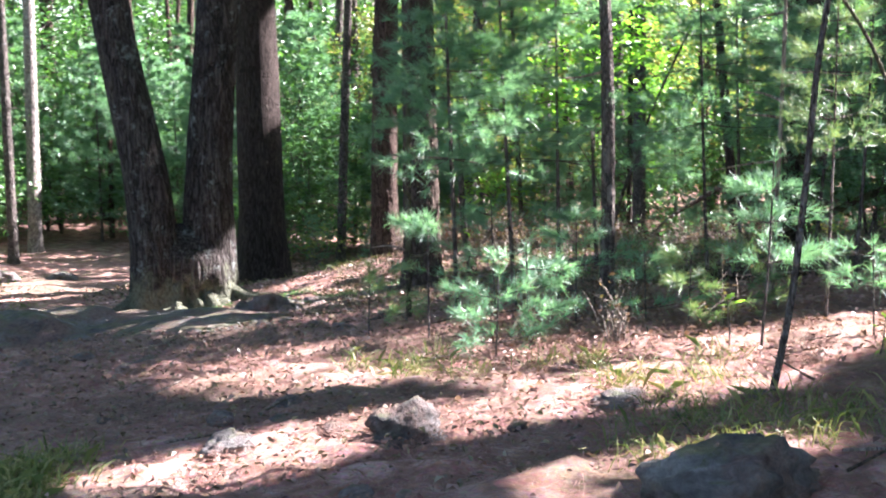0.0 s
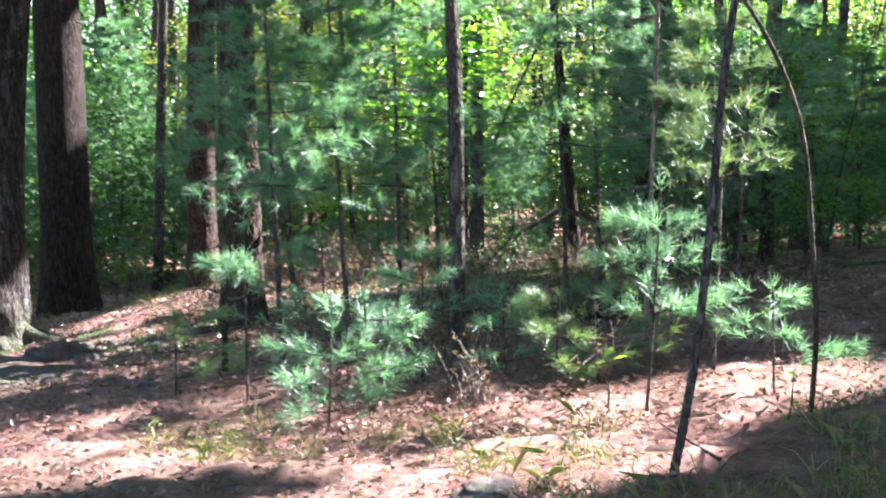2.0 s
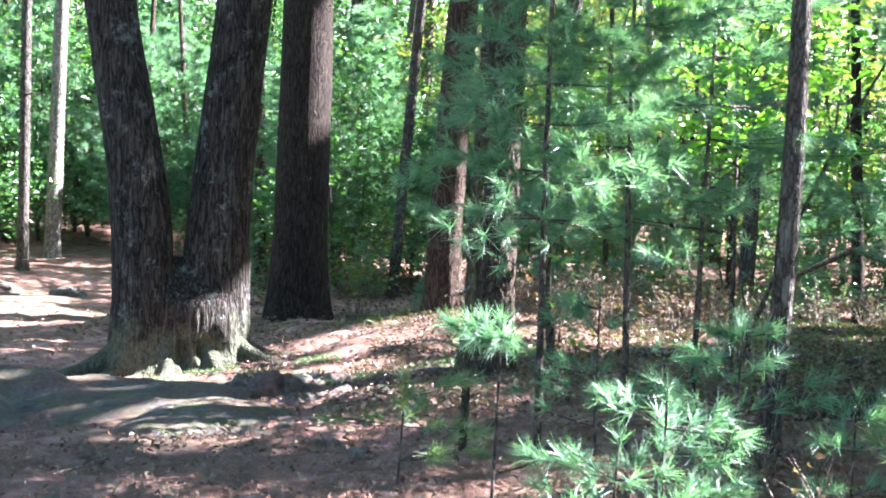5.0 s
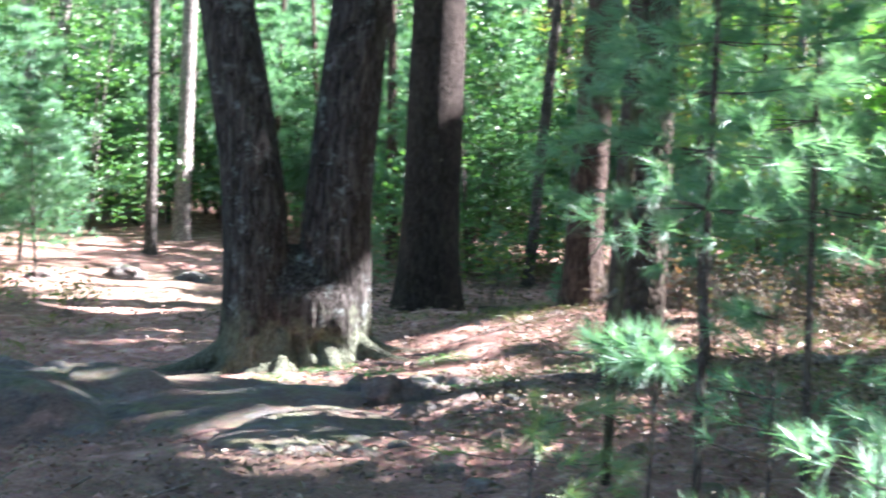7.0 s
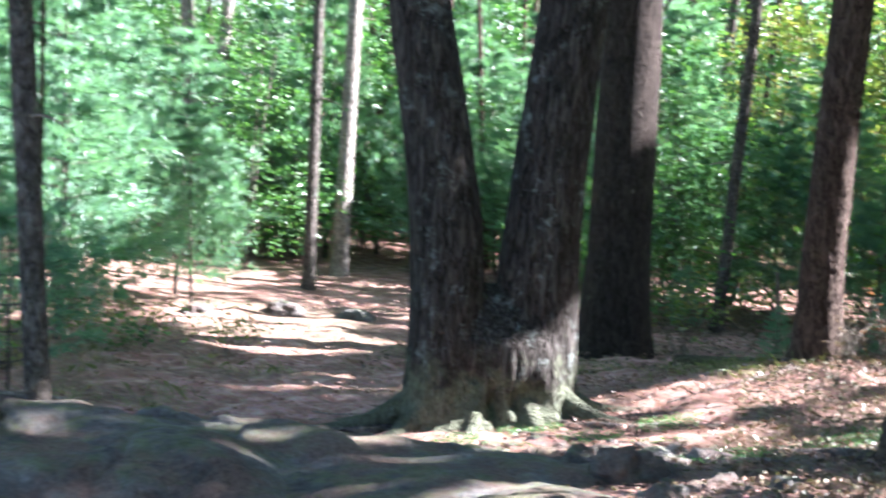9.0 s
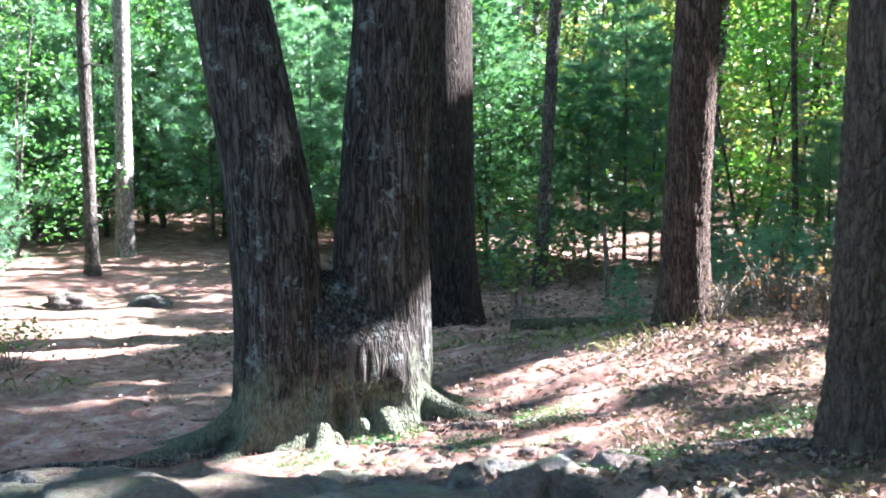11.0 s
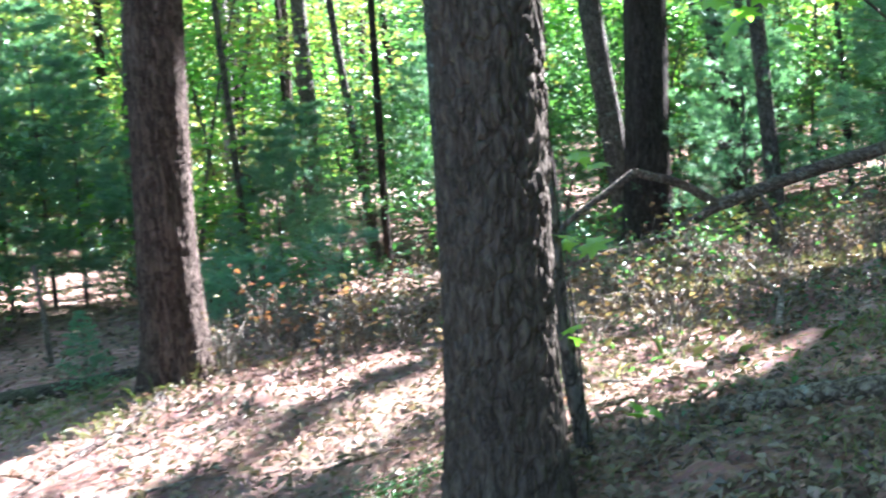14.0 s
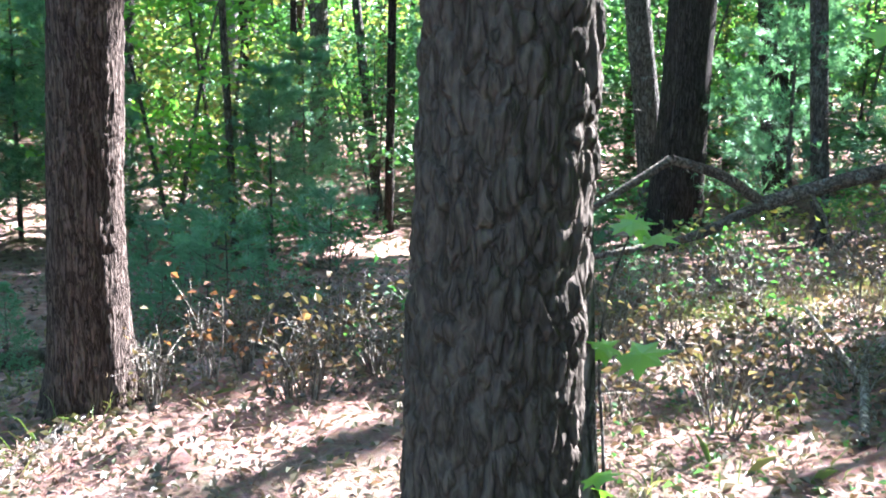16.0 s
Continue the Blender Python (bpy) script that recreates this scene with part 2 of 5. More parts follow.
def tuft_arrays(rng, at, axis, length, count, width, spread=0.9):
    """Brushes of needles: thin blades that fan out round each axis."""
    n = len(at)
    d = unit(np.repeat(unit(axis), count, 0) + rng.normal(size=(n * count, 3)) * spread * 0.62)
    base = np.repeat(at, count, 0) - np.repeat(unit(axis), count, 0) * (rng.uniform(0, 0.45, (n * count, 1)) * length)
    ln = length * rng.uniform(0.65, 1.1, (n * count, 1))
    side = unit(np.cross(d, rng.normal(size=d.shape))) * width * 0.5
    tip = base + d * ln + np.array((0, 0, -0.12)) * ln
    verts = np.stack([base - side, base + side, tip], 1).reshape(-1, 3)
    return verts, np.arange(n * count * 3).reshape(-1, 3)


def tube_arrays(points, radii, sides=10, rough=0.0, flare=0.0, seed=0.0):
    """A tapered, uneven round bar along the points."""
    points, radii = np.asarray(points, float), np.asarray(radii, float)
    d = np.gradient(points, axis=0)
    d = unit(d)
    ref = np.where(np.abs(d[:, 2:3]) > 0.9, np.array([[1.0, 0, 0]]), np.array([[0, 0, 1.0]]))
    u = unit(np.cross(ref, d))
    v = np.cross(d, u)
    ang = np.linspace(0, 2 * math.pi, sides, endpoint=False)
    ring = u[:, None] * np.cos(ang)[None, :, None] + v[:, None] * np.sin(ang)[None, :, None]
    r = np.repeat(radii[:, None], sides, 1)
    if rough:
        for i in range(len(points)):
            for k in range(sides):
                q = Vector((math.cos(ang[k]) * 2.2 + seed, math.sin(ang[k]) * 2.2, points[i, 2] * 0.9))
                r[i, k] *= 1 + rough * (noise.noise(q * 1.3) + 0.5 * noise.noise(Vector((q.x * 5, q.y * 5, q.z * 2))))
    verts = (points[:, None] + ring * r[..., None]).reshape(-1, 3)
    faces = []
    for i in range(len(points) - 1):
        a = i * sides + np.arange(sides)
        b = i * sides + (np.arange(sides) + 1) % sides
        faces.append(np.stack([a, b, b + sides, a + sides], 1))
    return verts, np.concatenate(faces)


def bent(points, count):
    """A smooth run of points through a few given ones."""
    p = np.asarray(points, float)
    t = np.concatenate([[0], np.cumsum(np.linalg.norm(np.diff(p, axis=0), axis=1))])
    t /= t[-1]
    q = np.linspace(0, 1, count)
    lin = np.stack([np.interp(q, t, p[:, i]) for i in range(3)], 1)
    k = max(1, count // (2 * len(p)))
    pad = np.concatenate([np.repeat(lin[:1], k, 0), lin, np.repeat(lin[-1:], k, 0)])
    sm = np.stack([np.convolve(pad[:, i], np.ones(2 * k + 1) / (2 * k + 1), "valid") for i in range(3)], 1)
    sm[0], sm[-1] = p[0], p[-1]
    return sm


def joined(parts):
    vs, fs, o = [], [], 0
    for v, f in parts:
        vs.append(v)
        fs.append(f + o)
        o += len(v)
    return np.concatenate(vs), np.concatenate(fs)


# ---- the ground: a gentle fall ahead, with hummocks ----
HUMMOCKS = [(0, 5, 5, 0.164), (-3, 13, 2.2, -0.179), (1.5, 8, 2.5, -0.001), (0.5, 13.5, 2.2, 0.077), (-4, 9, 3, -0.003), (-7, 20, 5, -0.415), (6.5, 21.5, 4, -0.571), (-2, 20, 4, -0.039), (0, 28, 8, -0.299), (8, 12, 6, 0.891), (-0.5, 15.4, 1.2, 0.28)]
SLOPE = [-0.246, -0.075, -0.33]


def ground_z(x, y):
    """Height of the smooth ground, for numbers or arrays."""
    reach = np.clip(np.asarray(y, float), -30, 60)
    across = np.clip(np.asarray(x, float), -30, 30)
    z = SLOPE[0] + SLOPE[1] * across / 10 + SLOPE[2] * reach / 10
    for a, b, s, h in HUMMOCKS:
        z = z + h * np.exp(-((x - a) ** 2 + (y - b) ** 2) / (2 * s * s))
    return z


def spread_steps(lo, hi, fine, far):
    mid = np.arange(lo, hi, fine)
    out, step, edge = [], fine, hi
    while edge < far:
        out.append(edge)
        step *= 1.12
        edge += step
    out.append(far)
    left = [-(v - hi) + lo for v in out[1:]]
    return np.concatenate([left[::-1], mid, out])


def build_ground():
    xs, ys = spread_steps(-5.5, 4.5, 0.06, 900), spread_steps(4.2, 17.0, 0.06, 900)
    X, Y = np.meshgrid(xs, ys)
    Z = ground_z(X, Y)
    near = (np.abs(X) < 30) & (Y > -10) & (Y < 50)
    for i, j in zip(*np.nonzero(near)):
        p = Vector((X[i, j], Y[i, j], 0.0))
        Z[i, j] += 0.055 * noise.noise(p * 1.1) + 0.042 * noise.noise(p * 3.3) + 0.026 * noise.noise(p * 7.0) + 0.012 * noise.noise(p * 15.0)
    nx = len(xs)
    i = (np.arange(len(ys) - 1)[:, None] * nx + np.arange(nx - 1)[None]).ravel()
    faces = np.stack([i, i + 1, i + nx + 1, i + nx], 1)
    ob = mesh_object("ground", np.stack([X, Y, Z], -1).reshape(-1, 3), faces, GROUND, smooth=True)
    return tagged(ob, "forest floor of reddish pine needles, soil and leaf litter", "ground", kind="structure")


ground = build_ground()


def gz(x, y):
    return float(ground_z(x, y))

# ---- trunks and trees ----
def dead_twigs(rng, parent, points, count, z0, z1, length):
    """Short bare twigs that stick out of a trunk, each a part of its own."""
    p = np.asarray(points, float)
    for _ in range(count):
        z = rng.uniform(z0, z1)
        at = np.array([np.interp(z, p[:, 2], p[:, i]) for i in range(3)])
        a = rng.uniform(0, 2 * math.pi)
        d = np.array((math.cos(a), math.sin(a), rng.uniform(-0.1, 0.35)))
        ln = length * rng.uniform(0.4, 1.2)
        q = [at, at + d * ln * 0.5 + rng.normal(size=3) * ln * 0.08, at + d * ln + np.array((0, 0, -0.1 * ln))]
        v, f = tube_arrays(bent(q, 6), np.linspace(0.012, 0.004, 6), 5)
        mesh_object("dead_twig", v, f, DEAD_WOOD, parent, "thin bare dead twig", True)


# spots to be sunlit, cleared of the unseen leaves overhead: x, y, z, half length along the shadows, half width, share
# of light
SUNNY_PATH = [
    (0.1, 7.5, -0.1, 1.35, 0.28, 1.0), (1.7, 7.25, 0.0, 1.5, 0.42, 1.0), (0.0, 6.15, -0.05, 1.0, 0.24, 1.0), (-1.2, 7.5, -0.3, 0.6, 0.22, 1.0),
    (-1.0, 5.5, -0.1, 0.6, 0.22, 1.0), (1.0, 5.1, 0.0, 0.7, 0.25, 0.8), (-6.2, 18.6, -1.3, 1.0, 0.95, 1.0), (-7.4, 20.4, -1.4, 1.3, 1.1, 1.0), (-1.35, 14.1, -0.6, 1.7, 1.0, 0.66), (-1.1, 13.1, -0.55, 1.6, 0.8, 0.68),
    (-0.1, 14.4, -0.4, 1.3, 0.8, 0.56), (0.95, 13.3, -0.2, 0.5, 0.4, 0.8), (3.9, 16.2, -0.5, 1.2, 0.6, 0.9), (-2.25, 13.75, -0.35, 0.35, 0.3, 1.0),
    (-2.75, 13.3, -0.6, 0.3, 0.25, 1.0), (-0.5, 15.15, 0.1, 0.45, 0.3, 1.0), (0.0, 12.2, 0.7, 0.8, 0.14, 0.9),
]
SUNNY_RISE = [
    (-3.05, 13.5, 0.79, 0.12, 0.1, 1.0), (-0.11, 8.2, 0.67, 0.2, 0.2, 1.0), (0.5, 7.8, 0.3, 0.4, 0.35, 0.9),
    (0.35, 7.5, 0.5, 0.4, 0.3, 0.9), (-9.2, 17.6, 1.0, 2.8, 2.6, 1.0), (-9.5, 14.6, 0.8, 2.0, 1.4, 1.0), (1.0, 7.6, 0.3, 0.9, 0.5, 0.8), (-10.5, 21.0, 2.0, 2.5, 2.2, 0.9), (1.35, 11.6, 1.9, 1.1, 0.9, 1.0),
    (2.4, 7.0, 0.9, 0.5, 0.4, 0.8), (-5.2, 12.2, 0.6, 0.4, 0.12, 0.9), (-7.7, 24.6, 1.0, 0.8, 0.5, 0.9), (-3.0, 12.6, -0.6, 0.5, 0.25, 0.6),
    (-4.7, 19.2, -1.3, 0.8, 0.25, 0.6), (0.8, 9.0, 0.6, 0.5, 0.5, 0.7), (-3.9, 11.3, -0.4, 1.6, 0.8, 0.54),
]
SUNNY_WOOD = [
    (-8.5, 24.0, 1.0, 2.6, 2.4, 1.0), (-7.5, 28.0, 2.0, 3.0, 2.5, 1.0),
    (1.6, 13.6, -0.2, 1.6, 1.0, 0.25), (-4.4, 15.5, -1.0, 1.0, 0.5, 0.5), (-2.4, 13.6, -0.38, 0.22, 0.3, 1.0), (0.0, 9.1, 1.6, 0.8, 0.7, 0.6),
    (0.5, 9.2, 1.3, 0.5, 0.5, 0.8), (1.0, 13.7, -0.3, 0.6, 0.35, 0.9), (1.9, 15.1, -0.4, 1.0, 0.6, 0.6), (3.6, 16.6, -0.6, 1.6, 0.6, 0.8),
    (-0.5, 14.6, -0.4, 0.8, 0.5, 0.56), (6.0, 22.5, -0.5, 1.5, 1.0, 0.6), (-1.5, 9.0, -0.4, 0.6, 0.15, 0.6), (-2.6, 12.2, -0.6, 0.5, 0.2, 0.6),
    (4.5, 19.2, 0.4, 0.8, 0.3, 0.7), (-1.0, 28.5, 3.5, 3.0, 2.0, 0.7), (6.0, 30.0, 3.0, 4.0, 3.0, 0.9),
    (-4.0, 31.0, 3.5, 3.0, 3.0, 1.0), (9.0, 26.0, 1.5, 3.0, 2.0, 0.9), (7.0, 23.0, -0.6, 2.0, 0.8, 0.7),
]
SUNNY = SUNNY_PATH + SUNNY_RISE + SUNNY_WOOD
ALONG = np.array((math.sin(SUN_AZIMUTH), math.cos(SUN_AZIMUTH)))


def in_gap(p):
    """Which of the places p (n x 3) lie between a sunny spot and the sun, to be left bare of leaves; where light is
    shared, the cuts are dappled.
    """
    out = np.zeros(len(p), bool)
    s = np.array(TO_SUN)
    across = np.array((ALONG[1], -ALONG[0]))
    for x, y, z, half, wide, share in SUNNY:
        q = p[:, :2] - s[None, :2] * ((p[:, 2] - z) / s[2])[:, None] - (x, y)
        a = q @ ALONG
        b = q @ across
        far, wide_of = a + ALONG @ (x, y), b + across @ (x, y)
        inside = np.nonzero((a / (half + min(0.16, half * 0.5))) ** 2 + (b / (wide + min(0.14, wide * 0.5))) ** 2 < 1)[0]
        if share >= 1:
            out[inside] = True
            continue
        for i in inside:
            out[i] |= noise.noise(Vector((far[i] * 2.0, wide_of[i] * 5.2, 3.0))) < (share - 0.5) * 1.1
    return out


def high_crown(rng, parent, place, shift, height, radius, density=1.0):
    """Leaf clusters added far above the view for shade, with gaps cut towards the sunny spots."""
    n = int(3600 * density * (radius / 4) ** 2)
    c = unit(rng.normal(size=(60, 3))) * rng.uniform(0.3, 1.0, (60, 1)) * (radius, radius, radius * 0.62) + (shift[0], shift[1], height)
    at = c[rng.integers(0, 60, n)] + rng.normal(size=(n, 3)) * radius * 0.17
    at = at[~in_gap(at + np.asarray(place))]
    v, f = leaf_arrays(rng, at, 0.29, 0.35, 0.75)
    mesh_object("shade_crown", v, f, LEAF_GREEN, parent)


def plated(v, axis, pitch, depth, stretch):
    """Raises bark plates between winding furrows: pitch is the plates' width, stretch their height over their width."""
    out = unit((v - axis) * (1, 1, 0))
    for i in np.nonzero(v[:, 2] < 3.6)[0]:
        x, y, z = v[i]
        p = Vector((x / pitch, y / pitch, z / (pitch * stretch)))
        warp = noise.noise_vector(Vector((x * 9, y * 9, z * 5))) * 0.8 + noise.noise_vector(Vector((x * 34, y * 34, z * 16))) * 0.2
        near = noise.voronoi(p + warp)[0]
        gap = min(1.0, (near[1] - near[0]) / 0.42)
        flake = noise.noise(Vector((x * 60, y * 60, z * 34))) * 0.14 + noise.noise(Vector((x * 130, y * 130, z * 80))) * 0.07
        lift = gap ** 0.6 * (0.75 + 0.35 * noise.noise(p * 0.8)) - 0.6 + flake * (0.4 + 0.6 * gap)
        v[i] += out[i] * lift * depth
    return v


def tall_tree(name, points, radii, material, label, category="tree", group="", sides=14, rings=24, rough=0.05, flare=0.35, seed=0, shade_crown=1.0, stubs=0, height=None, plates=None):
    """A tree by the centre line of its lower trunk (world places), drawn on up to its crown."""
    rng = np.random.default_rng(seed + 100)
    pts = np.asarray(points, float)
    place = np.array((pts[0, 0], pts[0, 1], gz(pts[0, 0], pts[0, 1]) - 0.06))
    rel = pts - place
    rel[0, 2] = 0
    up = unit(rel[-1] - rel[-2])
    top = rng.uniform(11, 15) if height is None else height
    rise = max(1.0, top - rel[-1, 2])
    lean = np.clip(up[:2] / max(up[2], 0.3), -0.08, 0.08)
    rel = np.concatenate([rel, [rel[-1] + (lean[0] * rise * 0.5, lean[1] * rise * 0.5, rise * 0.5), rel[-1] + (lean[0] * rise, lean[1] * rise, rise)]])
    low = np.linalg.norm(rel[-3] - rel[0])
    t = thing(name, place, label, category, group)
    r = list(radii)
    dense = bent(rel[:-2], rings)
    full = np.concatenate([dense, bent(rel[-3:], 9)[1:]])
    rr = np.concatenate([np.interp(np.linspace(0, 1, rings), np.linspace(0, 1, len(r)), r), np.linspace(r[-1], r[-1] * 0.35, 9)[1:]])
    v, f = tube_arrays(full, rr, sides, rough, seed=seed * 1.7)
    if flare:
        ctr = np.repeat(full, sides, 0)
        off = v - ctr
        h = np.maximum(ctr[:, 2], 0)
        ang = np.arctan2(off[:, 1], off[:, 0])
        k = np.exp(-h / (r[0] * 1.4)) * flare * (0.5 + 0.6 * np.cos(ang * 2.5 + seed) ** 2)
        v = ctr + off * (1 + k[:, None] * np.array((1, 1, 0)))
    if plates:
        v = plated(v, np.repeat(full, sides, 0), plates[0], plates[1], plates[2])
    mesh_object("trunk", v, f, material, t, "", True)
    if stubs:
        dead_twigs(rng, t, full, stubs, 0.8, 4.0, 0.5)
    if shade_crown:
        # leaf density set by the shade wanted where this tree's shadow falls
        falls = place[:2] + rel[-1, :2] - np.array(TO_SUN)[:2] / TO_SUN[2] * rel[-1, 2]
        shade_crown *= 0.22 if falls[1] > (24.5 if falls[0] < -3.5 else 23) or falls[0] < -7.6 else 2.3 if falls[1] > 15.5 and -3.5 < falls[0] < 1.5 else 1.5 if falls[1] > 15.5 and falls[0] < 1 else 0.7 if falls[0] > 0.5 and falls[1] > 11 else 1.9 if falls[0] < 0 else 1.3
        high_crown(rng, t, place, rel[-1, :2], rel[-1, 2] - 0.5, rng.uniform(3.2, 4.4), shade_crown)
    return t


def upright(x, y, lean_x=0.0, lean_y=0.0, h=3.2):
    z = gz(x, y)
    return [(x, y, z), (x + lean_x * h * 0.5, y + lean_y * h * 0.5, z + h * 0.5), (x + lean_x * h, y + lean_y * h, z + h)]


# the forked oak beside the path
def closed_tube(bm, points, radii, sides, swell=None):
    """Adds a tube with closed ends to the bmesh; swell(angle, height) widens it."""
    v, f = tube_arrays(points, radii, sides)
    if swell is not None:
        ctr = np.repeat(points, sides, 0)
        off = v - ctr
        k = np.array([swell(a, z) for a, z in zip(np.arctan2(off[:, 1], off[:, 0]), ctr[:, 2])])
        v = ctr + off * (1 + k[:, None] * np.array((1, 1, 0)))
    vs = [bm.verts.new(q) for q in v]
    for q in f:
        bm.faces.new([vs[i] for i in q])
    bm.faces.new(vs[:sides][::-1])
    bm.faces.new(vs[-sides:])


def forked_oak():
    place = np.array((-2.9, 13.85, gz(-2.9, 13.85) - 0.05))
    t = thing("oak_tree", place, "old forked oak with two dark furrowed trunks and a mossy foot", "tree")
    base = place[2]
    left = np.array([(-3.1, 13.72, base - 0.1), (-3.09, 13.75, -0.43), (-3.08, 13.75, 0.07), (-3.12, 13.75, 0.52), (-3.2, 13.75, 1.07), (-3.29, 13.75, 1.51), (-3.37, 13.75, 1.98), (-3.75, 13.8, 4.5), (-4.1, 13.9, 8.5)]) - place
    right = np.array([(-2.58, 14.02, base - 0.1), (-2.56, 14.05, -0.5), (-2.57, 14.05, -0.08), (-2.55, 14.05, 0.34), (-2.51, 14.05, 0.91), (-2.45, 14.05, 1.48), (-2.40, 14.05, 2.03), (-2.1, 14.1, 4.5), (-1.6, 14.2, 8.5)]) - place
    bm = bmesh.new()
    for pts, r, seed in ((left, [0.27, 0.25, 0.24, 0.228, 0.216, 0.208, 0.2, 0.175, 0.12], 1), (right, [0.29, 0.29, 0.28, 0.255, 0.235, 0.225, 0.22, 0.19, 0.13], 4)):
        length = np.concatenate([[0], np.cumsum(np.linalg.norm(np.diff(pts, axis=0), axis=1))])
        dense = bent(pts, 170)
        rr = np.interp(np.linspace(0, 1, 170), length / length[-1], r)
        low = dense[:, 2] < 4.3

        def swell(a, z, seed=seed):
            ridge = noise.noise(Vector((math.cos(a) * 4.2 + seed, math.sin(a) * 4.2, z * 1.1)))
            furrow = noise.noise(Vector((math.cos(a) * 12 + seed, math.sin(a) * 12, z * 1.3)))
            fine = noise.noise(Vector((math.cos(a) * 19 + seed, math.sin(a) * 19, z * 4)))
            return 0.03 * ridge + 0.13 * abs(furrow) + 0.03 * fine

        closed_tube(bm, dense[low], rr[low], 110, swell)
        v, f = tube_arrays(dense[dense[:, 2] > 4.1], rr[dense[:, 2] > 4.1], 24, 0.04, seed=seed)
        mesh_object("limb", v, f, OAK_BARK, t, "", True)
    # the broad foot under the fork, with buttresses, and hollows between them
    lobes = [(-1.95, 0.4, 0.34), (-2.75, 0.34, 0.3), (-0.2, 0.2, 0.3), (0.9, 0.3, 0.4), (2.4, 0.3, 0.4), (-1.25, 0.1, 0.1)]
    hollows = [(-1.6, 0.36, 0.14, 0.13, 0.1), (-1.15, 0.26, 0.15, 0.13, 0.17), (-0.6, 0.28, 0.24, 0.1, 0.15)]

    def foot(a, z):
        c, q = math.cos(a), math.sin(a)
        body = 1 / math.sqrt((c / 0.53) ** 2 + (q / 0.34) ** 2)
        narrow = 1 - 0.1 * min(max(z, 0) / 0.9, 1.0) - 0.85 * max(0.0, (z - 0.66) / 0.38) ** 1.3
        r = body * narrow
        for at, far, wide in lobes:
            d = (a - at + math.pi) % (2 * math.pi) - math.pi
            r += far * math.exp(-(d / wide) ** 2) * math.exp(-max(z + 0.05, 0) / 0.17)
        for at, up, wide, tall, deep in hollows:
            d = (a - at + math.pi) % (2 * math.pi) - math.pi
            r -= deep * math.exp(-((d + 0.25 * (z - up)) / wide) ** 2 - ((z - up) / tall) ** 2)
        n1 = noise.noise(Vector((c * 3.4 + 9, q * 3.4, z * 2.2)))
        n2 = noise.noise(Vector((c * 9 + 3, q * 9, z * 3.2)))
        n3 = noise.noise(Vector((c * 20, q * 20, z * 7)))
        return r * (1 + 0.07 * n1 + 0.09 * abs(n2) + 0.035 * n3) - 1

    zs = np.linspace(-0.12, 1.02, 84)
    closed_tube(bm, np.stack([0.06 + 0 * zs, 0.04 + 0 * zs, zs], 1), np.ones(84), 140, foot)
    rng = np.random.default_rng(5)
    for i, (sx, sy, a, ln, r0) in enumerate(((-0.25, -0.1, -2.75, 1.3, 0.09), (-0.2, -0.15, -2.1, 0.75, 0.08), (0.05, -0.15, -1.4, 0.5, 0.07), (0.3, 0.0, -0.9, 0.6, 0.08),
                                             (0.4, 0.1, -0.35, 1.1, 0.07), (0.4, 0.2, 0.3, 0.9, 0.08), (-0.3, 0, 3.0, 1.0, 0.08))):
        pts = [np.array((sx, sy, 0.0)) + np.array((math.cos(a), math.sin(a), 0)) * s for s in np.linspace(0.05, ln, 7)]
        for q, s in zip(pts, np.linspace(0, 1, 7)):
            q[2] = gz(q[0] + place[0], q[1] + place[1]) - place[2] + 0.3 * (1 - s) ** 4 + 0.0 - 0.05 * s
            q[:2] += rng.normal(size=2) * 0.05 * s
        closed_tube(bm, bent(pts, 16), np.linspace(r0, 0.03, 16), 14)
    bmesh.ops.recalc_face_normals(bm, faces=bm.faces[:])
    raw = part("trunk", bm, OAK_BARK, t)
    mod = raw.modifiers.new("fuse", "REMESH")
    mod.mode, mod.voxel_size, mod.use_smooth_shade = "VOXEL", 0.014, True
    soft = raw.modifiers.new("soften", "SMOOTH")
    soft.factor, soft.iterations = 0.4, 1
    high_crown(rng, t, place, (0, 0), 11.0, 4.5)


forked_oak()

tall_tree("pine_tree", [(-2.75, 19.5, -1.3), (-2.745, 19.5, 0), (-2.735, 19.5, 1.3), (-2.73, 19.5, 2.6)], [0.36, 0.335, 0.325, 0.31], OLD_PINE_BARK,
          "large dark straight pine with furrowed bark", "tree", sides=36, rings=60, rough=0.035, seed=2, stubs=10, flare=0.3)
tall_tree("pine_tree", [(-0.71, 15.45, -0.45), (-0.71, 15.36, 0.36), (-0.68, 15.27, 1.17), (-0.65, 15.2, 1.8)], [0.17, 0.153, 0.147, 0.143], RED_BARK,
          "reddish-brown pine with a pale sunlit flank", "tree", sides=120, rings=260, rough=0.04, seed=3, stubs=0, flare=0.5, plates=(0.03, 0.011, 3.2))
tall_tree("pine_tree", [(-0.225, 12.22, -0.3), (-0.22, 12.2, 0.07), (-0.22, 12.17, 0.6), (-0.215, 12.12, 1.3)], [0.18, 0.168, 0.162, 0.155], PINE_BARK,
          "brown pine with deeply plated bark, close to the path", "tree", sides=220, rings=420, rough=0.03, seed=5, flare=0.35, plates=(0.037, 0.02, 2.5))
tall_tree("pine_tree", [(6.42, 23.1, -1.65), (6.45, 23.05, -0.3), (6.5, 23.0, 1.3)], [0.31, 0.28, 0.265], OLD_PINE_BARK, "dark rough-barked pine with sunlit edge", "tree", sides=26, rings=40, seed=6, stubs=4)
